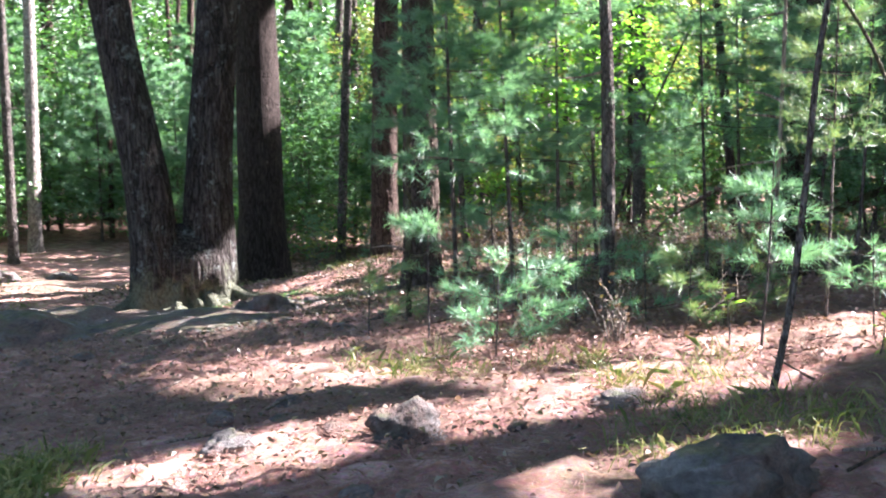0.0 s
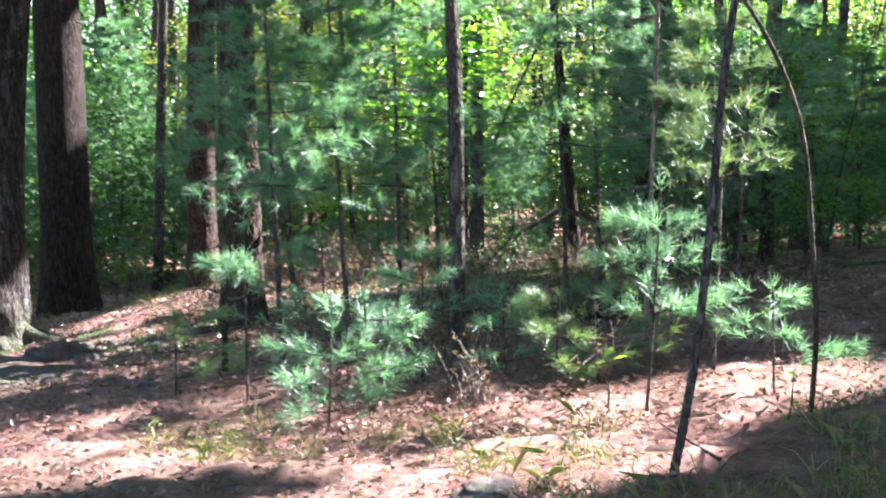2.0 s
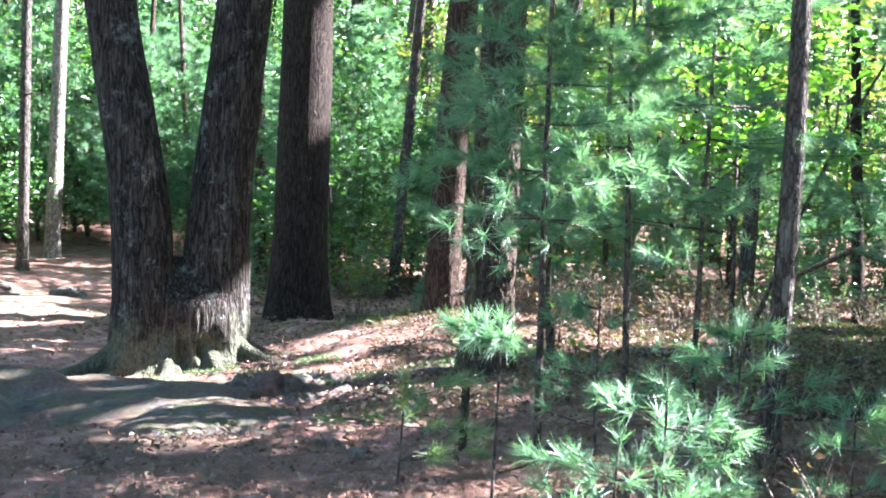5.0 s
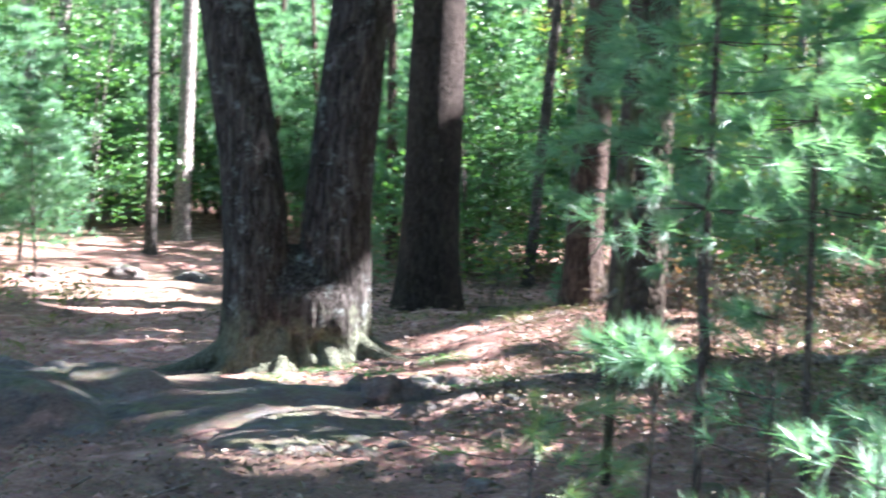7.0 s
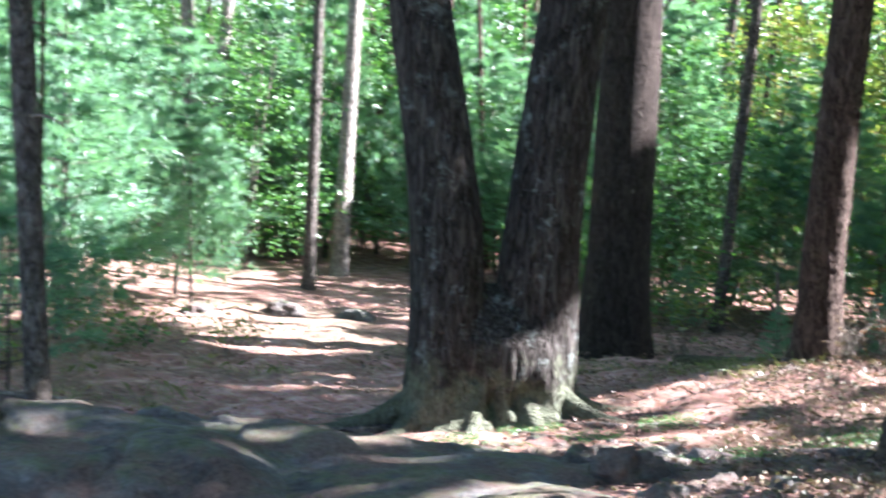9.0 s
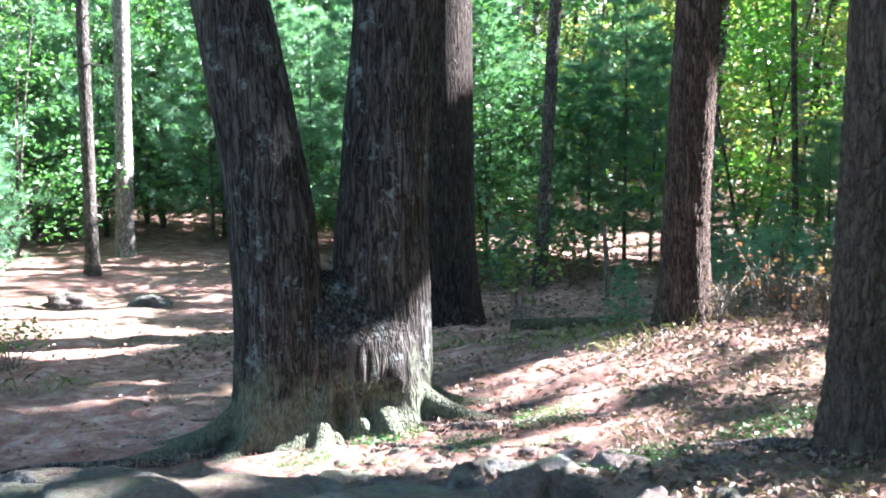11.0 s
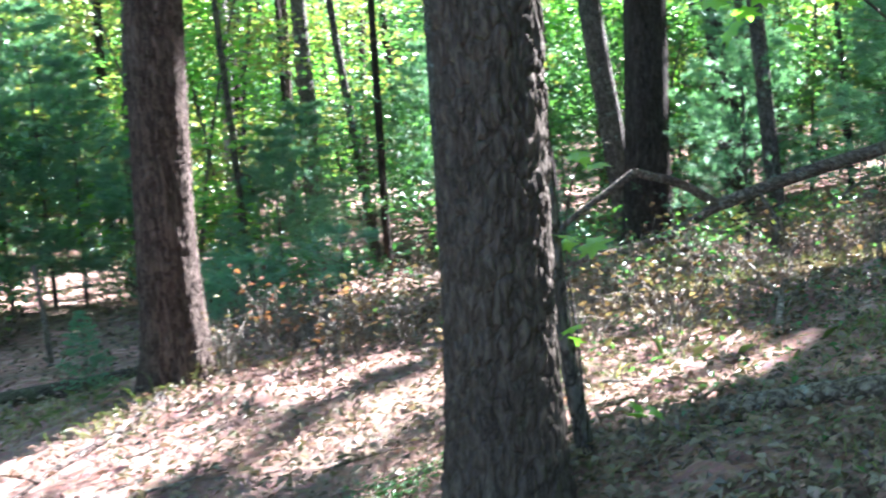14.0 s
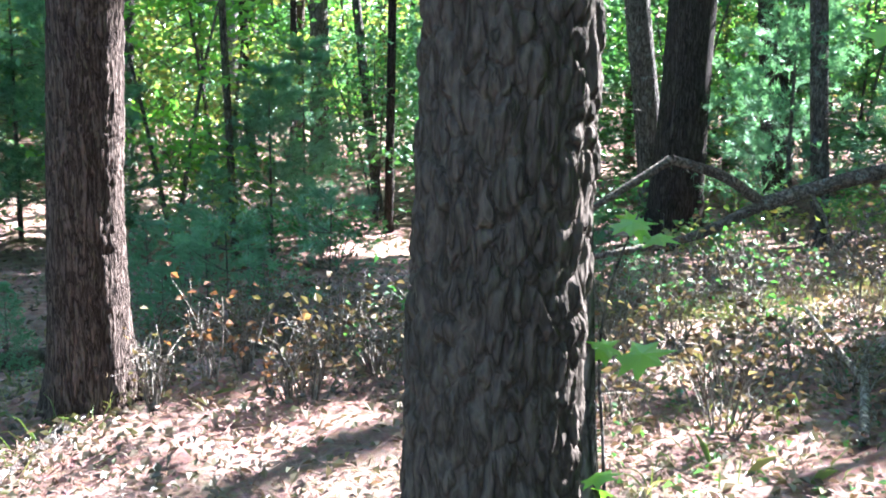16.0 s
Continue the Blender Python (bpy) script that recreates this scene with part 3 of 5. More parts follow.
tall_tree("young_tree", [(1.15, 9.3, -0.05), (1.17, 9.3, 0.8), (1.17, 9.3, 1.5), (1.15, 9.3, 2.2)], [0.058, 0.05, 0.047, 0.043], GREY_BARK, "slim dark young tree trunk", "tree", sides=14, rings=40, seed=7, stubs=5, shade_crown=0.3, height=7)
SLIM = [
    ("pine_tree", 3.3, 12.3, 0.0, 0.0, 0.115, OLD_PINE_BARK, "dark pine trunk with a sunlit edge in the thicket"),
    ("young_tree", 4.4, 12.5, 0.03, 0.0, 0.06, DARK_WOOD, "dark crooked trunk in the thicket"),
    ("young_tree", -4.85, 11.75, -0.06, 0.0, 0.068, GREY_BARK, "slim curved grey trunk by the rock ledge"),
    ("young_tree", -7.8, 23.4, 0.01, 0.0, 0.085, GREY_BARK, "slim grey trunk at the path's bend"),
    ("pine_tree", -7.9, 25.0, 0.03, 0.0, 0.125, PALE_BARK, "pale pine trunk with bare twigs, lit on one side"),
    ("young_tree", -10.6, 19.4, 0.02, 0.0, 0.09, PALE_BARK, "slim pale trunk among young pines"),
    ("young_tree", -2.95, 30.0, 0.16, 0.0, 0.11, GREY_BARK, "leaning slim trunk in the understory"),
    ("young_tree", -2.2, 32.0, 0.02, 0.0, 0.12, GREY_BARK, "slim trunk in the leafy understory"),
    ("young_tree", -2.3, 32.2, 0.18, 0.0, 0.07, GREY_BARK, "thin leaning stem in the leafy understory"),
    ("young_tree", 4.0, 30.0, 0.0, 0.0, 0.15, GREY_BARK, "grey trunk with sunlit edge in the understory"),
    ("young_tree", 0.42, 26.0, 0.08, 0.0, 0.13, GREY_BARK, "grey trunk behind the reddish pine"),
    ("young_tree", 1.39, 23.4, -0.03, 0.0, 0.04, DARK_WOOD, "thin dark curved sapling stem"),
    ("young_tree", 7.65, 22.0, -0.08, 0.0, 0.1, GREY_BARK, "slim grey-barked trunk in the undergrowth"),
    ("young_tree", 7.85, 20.0, 0.02, 0.0, 0.16, PINE_BARK, "dark crooked trunk beside a fallen branch"),
    ("young_tree", 8.25, 20.3, 0.1, 0.0, 0.08, GREY_BARK, "thin curved trunk beside a darker one"),
    ("young_tree", 6.8, 24.2, -0.13, 0.0, 0.16, GREY_BARK, "leaning grey trunk behind a pine"),
    ("young_tree", 3.24, 21.8, 0.01, 0.0, 0.105, GREY_BARK, "slim trunk with a sunlit side"),
    ("young_tree", -1.84, 22.6, 0.06, 0.0, 0.08, GREY_BARK, "slim dark trunk behind the pines"),
    ("pine_tree", -12.4, 20.1, 0.0, 0.0, 0.22, PINE_BARK, "dark pine trunk behind a young pine"),
    ("birch_tree", -10.9, 26.0, -0.06, 0.0, 0.13, PALE_BARK, "pale smooth trunk rising behind the pines"),
    ("birch_tree", -10.8, 26.1, 0.09, 0.0, 0.11, PALE_BARK, "pale smooth trunk rising behind the pines"),
    ("young_tree", -5.6, 31.0, 0.0, 0.0, 0.16, PALE_BARK, "pale trunk seen between the oak's stems"),
]
for i, (name, x, y, lx, ly, r, mat, label) in enumerate(SLIM):
    tall_tree(name, upright(x, y, lx, ly, 3.4), [r * 1.08, r, r * 0.93], mat, label, "tree", sides=14, rings=26, rough=0.09, seed=20 + i, stubs=5 if r < 0.2 else 2, shade_crown=0.8, flare=0.45)

# the rest of the wood: trees past the clearing, and unseen ones added so that their crowns shade it
rng = np.random.default_rng(11)
taken = [(-2.9, 13.85), (-2.75, 19.5), (-0.7, 15.4), (-0.2, 12.2), (6.45, 23.0), (1.15, 9.3)] + [(s[1], s[2]) for s in SLIM]


def in_view(x, y):
    """The open ground that the path looks over, in which only the listed trees stand."""
    return -2 < y < 22 and -11 - 0.2 * (22 - y) * 0 < x < 2.2 + max(0, y - 9) * 1.05 + (4 if y < 12 else 0)


count = 0
while count < 150:
    x, y = (rng.uniform(7, 27), rng.uniform(2, 26)) if count < 55 else (rng.uniform(-26, 34), rng.uniform(-8, 62))
    seen = y > 22 and -0.8 * y < x < 0.95 * y
    if in_view(x, y) or seen and (y < 27 or rng.uniform() < 0.35) or abs(x) < 2 and y < 12 or min((x - a) ** 2 + (y - b) ** 2 for a, b in taken) < 2.6:
        continue
    taken.append((x, y))
    r = rng.uniform(0.05, 0.13) if rng.uniform() < 0.75 else rng.uniform(0.13, 0.22)
    mat = (PINE_BARK, GREY_BARK, GREY_BARK, RED_BARK, PALE_BARK)[rng.integers(0, 5)]
    shade = 1.0 if y < 34 else 0.35
    tall_tree("forest_tree", upright(x, y, rng.normal() * 0.035, rng.normal() * 0.035), [r * 1.08, r, r * 0.92], mat, "tall woodland tree with a bare lower trunk, leafed above the view for shade", "tree", "trees of the wood",
              sides=10, rings=14, rough=0.06, seed=200 + count, shade_crown=shade, stubs=3 if rng.uniform() < 0.4 else 0)
    count += 1

# six more trees added beside the view, only to shade the hollow behind the oak
for k, (x, y) in enumerate(((14.6, 24.3), (15.6, 25.6), (14.2, 22.8), (16.6, 24.4), (15.4, 26.8), (17.6, 25.8))):
    tall_tree("forest_tree", upright(x, y), [0.14, 0.13, 0.12], GREY_BARK, "tall woodland tree with a bare lower trunk, leafed above the view for shade", "tree", "trees of the wood", sides=10, rings=14, rough=0.06, seed=420 + k, shade_crown=0.42, height=15.0)

# thin bare stems deeper in the wood, too shaded to carry leaves low down
rng = np.random.default_rng(13)
count = 0
while count < 60:
    y = rng.uniform(22.5, 40)
    x = rng.uniform(-0.45 * y + 2, 0.62 * y)
    if min((x - a) ** 2 + (y - b) ** 2 for a, b in taken) < 0.8 or -8.5 < x < -5 and y < 25:
        continue
    taken.append((x, y))
    r = rng.uniform(0.03, 0.08) if rng.uniform() < 0.7 else rng.uniform(0.08, 0.15)
    tall_tree("forest_tree", upright(x, y, rng.normal() * 0.06, rng.normal() * 0.04), [r * 1.08, r, r * 0.9], (GREY_BARK, OLD_PINE_BARK, RED_BARK)[rng.integers(0, 3)],
              "slender dark trunk deep in the wood", "tree", "slender trunks of the wood", sides=9, rings=16, rough=0.08, seed=700 + count, shade_crown=0, stubs=4 if rng.uniform() < 0.3 else 0, height=rng.uniform(7, 12))
    count += 1

# ---- understory: leafy small trees and young pines ----
def leafy_small_tree(rng, name, place, h, radius, leaves, size, material, label, bottom=0.12, stem_mat=None):
    t = thing(name, place, label, "small tree", "understory")
    stems, clumps = [], []
    for _ in range(rng.integers(2, 4)):
        lean = rng.normal(size=2) * 0.16
        stems.append(tube_arrays(bent([(0, 0, -0.05), (lean[0] * h * 0.4, lean[1] * h * 0.4, h * 0.5), (lean[0] * h, lean[1] * h, h)], 9), np.linspace(0.022, 0.006, 9) * h / 3, 5))
    for _ in range(34):
        z = h * rng.uniform(bottom, 1.0)
        a, rr = rng.uniform(0, 2 * math.pi), radius * math.sqrt(rng.uniform(0.02, 1)) * (1.05 - 0.45 * z / h)
        e = np.array((math.cos(a) * rr, math.sin(a) * rr, z))
        clumps.append(e)
        stems.append(tube_arrays(bent([(0, 0, z - 0.35 * rr), e * (0.5, 0.5, 1) - (0, 0, 0.1 * rr), e], 5), np.linspace(0.009, 0.003, 5), 3))
    v, f = joined(stems)
    tagged(mesh_object("branchwork", v, f, stem_mat or GREY_BARK, t), kind="stuff")
    c = np.array(clumps)
    at = c[rng.integers(0, len(c), leaves)] + rng.normal(size=(leaves, 3)) * (0.24 * radius, 0.24 * radius, 0.08 * radius)
    v, f = leaf_arrays(rng, at, size, 0.8)
    mesh_object("foliage", v, f, material, t)
    return t


def young_pine(rng, name, place, h, spread, label, first=0.15, per_whorl=5, needles=16, length=0.1, width=0.004, gap=0.28, material=None, twigs=5, stem=0.012, droop=0.0):
    """A young white pine: whorls of limbs with brushes of long needles at their ends."""
    t = thing(name, place, label, "young pine", "young pines")
    wood, at, axis = [], [], []
    lean = rng.normal(size=2) * 0.02
    trunk = bent([(0, 0, -0.05), (lean[0] * h, lean[1] * h, h * 0.5), (lean[0] * h * 1.5, lean[1] * h * 1.5, h)], 14)
    tv, tf = tube_arrays(trunk, np.linspace(stem * h / 1.5 + 0.004, 0.004, 14), 8, 0.05)
    z = first * h
    while z < h:
        frac = (z - first * h) / (h * (1 - first) + 1e-6)
        for k in range(per_whorl):
            a = rng.uniform(0, 2 * math.pi)
            ln = spread * (1 - frac) ** 0.6 * rng.uniform(0.55, 1.1) + 0.08
            d = np.array((math.cos(a), math.sin(a), rng.uniform(0.1, 0.4) - droop))
            s = np.array((lean[0] * h, lean[1] * h, z))
            e = s + d * ln
            m = s + d * ln * 0.55 + (0, 0, -0.05 * ln)
            wood.append(tube_arrays(bent([s, m, e], 6), np.linspace(0.0025 + 0.002 * ln, 0.0012, 6), 4))
            for _ in range(twigs):
                q = rng.uniform(0.25, 1.0)
                b = s + (e - s) * q
                side = unit(d + rng.normal(size=3) * 0.7 * (1, 1, 0.5)) * ln * (0.12 + 0.22 * rng.uniform())
                at.append(b + side)
                axis.append(unit(side + d * 0.2 + (0, 0, 0.1)))
            at.append(e)
            axis.append(d)
        z += gap * rng.uniform(0.8, 1.2)
    at.append(trunk[-1])
    axis.append(np.array((0, 0, 1.0)))
    mesh_object("trunk", tv, tf, GREY_BARK, t, "", True)
    v, f = joined(wood)
    tagged(mesh_object("branchwork", v, f, GREY_BARK, t), kind="stuff")
    v, f = tuft_arrays(rng, np.array(at), np.array(axis), length, needles, width)
    mesh_object("needles", v, f, material or NEEDLES, t)
    return t


rng = np.random.default_rng(21)
masters = []
for k in range(5):
    masters.append(leafy_small_tree(rng, "understory_tree", (0, 0, 0), rng.uniform(3.0, 5.5), rng.uniform(1.3, 1.9), 2400, 0.13, (LEAF_GREEN, LEAF_GREEN, LEAF_YELLOW, LEAF_GREEN, LEAF_BRIGHT)[k],
                                    "leafy understory tree with layered sprays of " + ("green", "green", "yellowing", "green", "bright green")[k] + " leaves"))
pines = [young_pine(rng, "young_pine", (0, 0, 0), rng.uniform(2.6, 4.2), rng.uniform(0.9, 1.3), "soft blue-green young white pine with long needles", needles=24, length=0.15, width=0.011, gap=0.22, per_whorl=7, twigs=8) for _ in range(4)]
used = set()


def put(master, x, y, size=1.0):
    """The first place takes the master itself, later ones a copy."""
    m = pose(x, y, gz(x, y) - 0.03, 0, 0, rng.uniform(0, 360)) @ Matrix.Scale(size, 4)
    if master.name not in used:
        used.add(master.name)
        master.matrix_basis = m
        return master
    return copy_scaled(master, m)


def copy_scaled(master, m):
    keep = master.matrix_basis.copy()
    master.scale = (1, 1, 1)
    ob = copy_thing(master, m)
    ob.matrix_basis = m
    master.matrix_basis = keep
    return ob


count = 0
while count < 300:
    y = rng.uniform(20, 55)
    x = rng.uniform(-0.75 * y - 2, 0.9 * y + 2)
    if 4.0 < x < 10.5 and y < 24 or 5 < x < 8 and y < 26 or abs(x + 6.7) < 2.4 and y < 24.5 or (-4 < x < 3 and y < 23.5):
        continue
    size = rng.uniform(0.75, 1.25) * (0.75 if y < 27 else 1.0 if y < 38 else 1.5)
    kind = rng.integers(0, 5)
    if -5 < x < 9 and y > 24 and rng.uniform() < 0.18:
        kind = 2
    chosen = masters[kind if x > -3 or kind not in (2, 4) else 0] if rng.uniform() < 0.68 else pines[rng.integers(0, 4)]
    count += 1
    if 3.0 < x < 6.8 and y < 24:
        rng.uniform(0, 360)
        continue
    put(chosen, x, y, size)
for x, y, s in ((-8.6, 18.0, 1.2), (-9.6, 19.5, 1.35), (-10.6, 17.6, 1.4), (-7.0, 26.5, 1.0), (-6.2, 27.5, 1.0), (-8.9, 27.0, 1.2), (-5.4, 26.4, 0.9), (-9.6, 26.0, 1.1), (3.3, 12.1, 0.55), (4.3, 13.0, 0.6), (5.2, 13.5, 0.6), (6.2, 14.6, 0.65), (7.3, 15.4, 0.65), (8.4, 16.4, 0.7), (-8.3, 20.6, 0.8), (-11.5, 20.5, 1.2), (-7.6, 15.2, 0.55), (-9.2, 15.8, 0.8), (-12.5, 18.5, 1.2), (-6.6, 27.5, 1.1), (-4.6, 26.0, 1.0),
                (-3.6, 24.5, 0.9), (-1.2, 25.0, 0.95), (0.2, 24.0, 0.7), (-10.8, 22.5, 1.2), (-5.6, 29.0, 1.2), (1.8, 23.5, 0.7), (-7.9, 16.8, 0.9), (-10.2, 16.2, 1.2), (-9.0, 21.5, 1.1), (-12.5, 15.5, 1.2), (-6.9, 28.5, 1.3), (-3.0, 27.0, 1.2), (7.5, 22.5, 0.9), (8.5, 20.5, 0.9)):
    put(pines[rng.integers(0, 4)], x, y, s)

for x, y, s, k in ((4.0, 12.3, 0.45, 0), (5.8, 13.6, 0.5, 3), (6.8, 14.8, 0.5, 1), (7.9, 15.7, 0.5, 2), (9.2, 17.0, 0.55, 4), (5.0, 12.6, 0.45, 4), (-8.2, 27.8, 0.9, 0), (-6.6, 29.0, 0.9, 3), (-4.8, 27.6, 0.8, 1)):
    put(masters[k], x, y, s)

# far woods close the view all round
rng = np.random.default_rng(31)
for k, (r0, r1, count, size) in enumerate(((50, 60, 42000, 0.5), (60, 85, 40000, 0.8))):
    a = rng.uniform(0, 2 * math.pi, count)
    r = rng.uniform(r0, r1, count)
    x, y = r * np.sin(a) + 2, r * np.cos(a) + 8
    at = np.stack([x, y, ground_z(x, y) + rng.uniform(0, 1, count) ** 1.2 * 13], 1)
    v, f = leaf_arrays(rng, at, size, 0.4, 0.8)
    tagged(mesh_object("far_woods", v, f, LEAF_GREEN), "dense green foliage of the far woods", "woods", kind="stuff")
for k, (x, y) in enumerate(((4.6, 26.0), (5.6, 27.5), (8.3, 26.3), (9.4, 25.4), (10.6, 26.5), (3.6, 25.6), (7.3, 27.2))):
    put(masters[k % 2] if k % 3 else pines[k % 4], x, y, 0.75)
# low young pines on the shaded hollow behind the clearing
rng = np.random.default_rng(29)
for _ in range(20):
    x, y = rng.uniform(-4.2, 4.2), rng.uniform(17.4, 22.5)
    if (x + 2.75) ** 2 + (y - 19.5) ** 2 < 0.7 or x < -1.0 and y < 20.5 and abs(x + 2.75) < 1.2 or x < -3.2 and y < 19:
        continue
    put(pines[rng.integers(0, 4)], x, y, rng.uniform(0.13, 0.24) if y < 20 else rng.uniform(0.2, 0.35))

# ---- rocks ----
def rock(name, x, y, size, label, seed, sink=0.35, turn=0.0, sharp=0.35, detail=4, group="", mat=None):
    """A stone of broken, rounded faces, sunk into the ground."""
    bm = bmesh.new()
    bmesh.ops.create_icosphere(bm, subdivisions=detail, radius=0.5)
    cuts = [Vector(np.random.default_rng(seed + i).normal(size=3)).normalized() for i in range(7)]
    for v in bm.verts:
        p = v.co.copy()
        for i, c in enumerate(cuts):
            lim = 0.30 + 0.025 * i
            d = p.dot(c)
            if d > lim:
                p -= c * (d - lim) * (0.5 + sharp)
        q = p * 3 + Vector((seed * 3.1, 0, 0))
        p += p.normalized() * (0.13 * noise.noise(q) + 0.1 * noise.noise(q * 2.7) + 0.06 * noise.noise(q * 7) + 0.03 * noise.noise(q * 16))
        v.co = Vector((p.x * size[0], p.y * size[1], p.z * size[2])) * 1.35
        if detail > 4:
            w = v.co * 3.5 + Vector((0, seed * 2.3, 0))
            v.co += p.normalized() * (0.04 * noise.noise(w) + 0.025 * noise.noise(w * 2.3) + 0.014 * noise.noise(w * 6))
    for f in bm.faces:
        f.smooth = True
    me = bpy.data.meshes.new(name)
    bm.to_mesh(me)
    bm.free()
    me.materials.append(mat or ROCK)
    ob = new(name, me)
    ob.matrix_world = pose(x, y, gz(x, y) + size[2] * (0.5 - sink), 0, 0, turn)
    return tagged(ob, label, "rock", group)


def ledge(x, y, size, label, seed, sink=0.5, turn=0.0, rough=1.0):
    """A broad worn boulder: a low dome of rounded shoulders with cracks, seams and a steep edge."""
    nx, ny = 150, 110
    u, w = np.meshgrid(np.linspace(-1, 1, nx), np.linspace(-1, 1, ny))
    verts = []
    for a, b in zip(u.ravel(), w.ravel()):
        px, py = a * size[0] * 0.68, b * size[1] * 0.68
        q = Vector((px + seed * 5.3, py, seed * 1.7))
        edge = max(abs(a), abs(b)) * 0.4 + 0.6 * math.hypot(a, b) + 0.24 * noise.noise(q * 1.7) + 0.1 * noise.noise(q * 4.5)
        top = max(0.0, 1 - max(0.0, edge) ** 3.4)
        block = noise.voronoi(q * 1.5 + noise.noise_vector(q * 2.0) * 0.35)
        crack = max(0.0, 1 - (block[0][1] - block[0][0]) / 0.1)
        step = 0.16 * noise.noise(block[1][0] * 7.0)
        z = top ** 0.55 * (0.84 + step + 0.2 * noise.noise(q * 1.4) - 0.1 * crack) + rough * (0.06 * noise.noise(q * 3.6) + 0.03 * noise.noise(q * 9) + 0.016 * noise.noise(q * 22)) * top
        verts.append((px, py, size[2] * (z - sink) if top > 0 else -size[2] * sink - 0.12 * min(1.0, edge - 1)))
    i = (np.arange(ny - 1)[:, None] * nx + np.arange(nx - 1)[None]).ravel()
    ob = mesh_object("boulder", verts, np.stack([i, i + 1, i + nx + 1, i + nx], 1), ROCK, smooth=True)
    ob.matrix_world = pose(x, y, gz(x, y) + 0.01, 0, 0, turn)
    return tagged(ob, label, "rock")


rock("rock", -0.2, 5.85, (0.26, 0.22, 0.2), "small pointed grey stone on the needle-covered path", 1, 0.35, 20, 0.5)
rock("boulder", 1.06, 4.75, (0.5, 0.4, 0.28), "dark rounded boulder with grey lichen beside the path", 2, 0.4, 10, 0.2)
rock("rock", 0.86, 6.25, (0.22, 0.15, 0.09), "flat pale stone in the grass", 3, 0.4, 30)
rock("rock", -1.0, 5.75, (0.2, 0.17, 0.13), "small dark stone on the path", 4, 0.4, 60)
ledge(-4.25, 11.2, (2.3, 1.5, 0.42), "long mossy granite boulder with a dark steep face", 5, 0.16, 12)
ledge(-3.2, 11.6, (1.7, 1.3, 0.26), "pale grey granite ledge in the path", 6, 0.2, -15)
ledge(-2.35, 11.35, (1.2, 0.9, 0.17), "low grey ledge dusted with reddish soil", 7, 0.2, 25)
ledge(-5.5, 11.5, (1.2, 0.9, 0.34), "low mossy boulder beside a slim trunk", 8, 0.25, 40)
ledge(-1.75, 10.6, (0.9, 0.7, 0.12), "flat worn rock in the path", 21, 0.2, 70)
rock("rock", -1.62, 11.75, (0.26, 0.2, 0.24), "dark angular stone among the roots", 9, 0.35, 15, 0.9)
rock("rock", -1.95, 12.2, (0.24, 0.2, 0.18), "dark angular stone among the roots", 10, 0.4, 75, 0.5)
rock("rock", -7.2, 21.0, (0.42, 0.32, 0.2), "pale stone at the edge of the sunny path", 11, 0.4, 0)
rock("rock", -6.3, 21.2, (0.36, 0.3, 0.16), "pale stone at the edge of the sunny path", 12, 0.4, 40)
rock("rock", -8.0, 20.2, (0.38, 0.3, 0.18), "stone at the edge of the sunny path", 13, 0.4, 80)
rng = np.random.default_rng(41)
SPOTS = [(-2.3, 12.7, 0.7, 16), (-1.9, 13.0, 0.9, 14), (-0.9, 6.0, 1.0, 12), (-1.6, 8.6, 0.8, 12), (0.9, 5.6, 0.8, 6), (-2.8, 9.4, 0.8, 8), (-1.9, 17.6, 1.0, 8), (-1.2, 10.5, 0.8, 14), (-0.9, 9.6, 0.9, 12), (-1.7, 11.6, 0.7, 14)]
for sx, sy, sr, num in SPOTS:
    for _ in range(num):
        s = rng.uniform(0.04, 0.12)
        rock("stone", sx + rng.normal() * sr * 0.6, sy + rng.normal() * sr * 0.45, (s * 1.3, s, s * 0.7), "small grey stone half sunk in the needles", int(rng.integers(50, 900)), 0.5, rng.uniform(0, 360), 0.5, 3, "small stones")

for sx, sy, sr, num in ((-2.35, 12.35, 0.6, 16), (-1.75, 12.2, 0.6, 14), (-3.1, 12.6, 0.5, 8), (-1.3, 11.6, 0.5, 8)):
    for _ in range(num):
        q = rng.uniform(0.09, 0.2)
        rock("stone", sx + rng.normal() * sr * 0.6, sy + rng.normal() * sr * 0.4, (q * 1.4, q, q * 0.6), "broken angular stone lying among roots and needles", int(rng.integers(50, 900)), 0.45, rng.uniform(0, 360), 0.9, 3, "broken stones")

# ---- fallen wood ----
def fallen(name, runs, label, material, category="branch"):
    """Dead wood made of one or more tapering runs: (points, first radius, last radius)."""
    first = np.asarray(runs[0][0][0], float)
    t = thing(name, first, label, category)
    for i, (pts, r0, r1) in enumerate(runs):
        v, f = tube_arrays(bent(np.asarray(pts, float) - first, 26), np.linspace(r0, r1, 26), 10, 0.12, seed=i * 3.3)
        mesh_object("stem" if i == 0 else "side_branch", v, f, material, t, "", True)
    return t


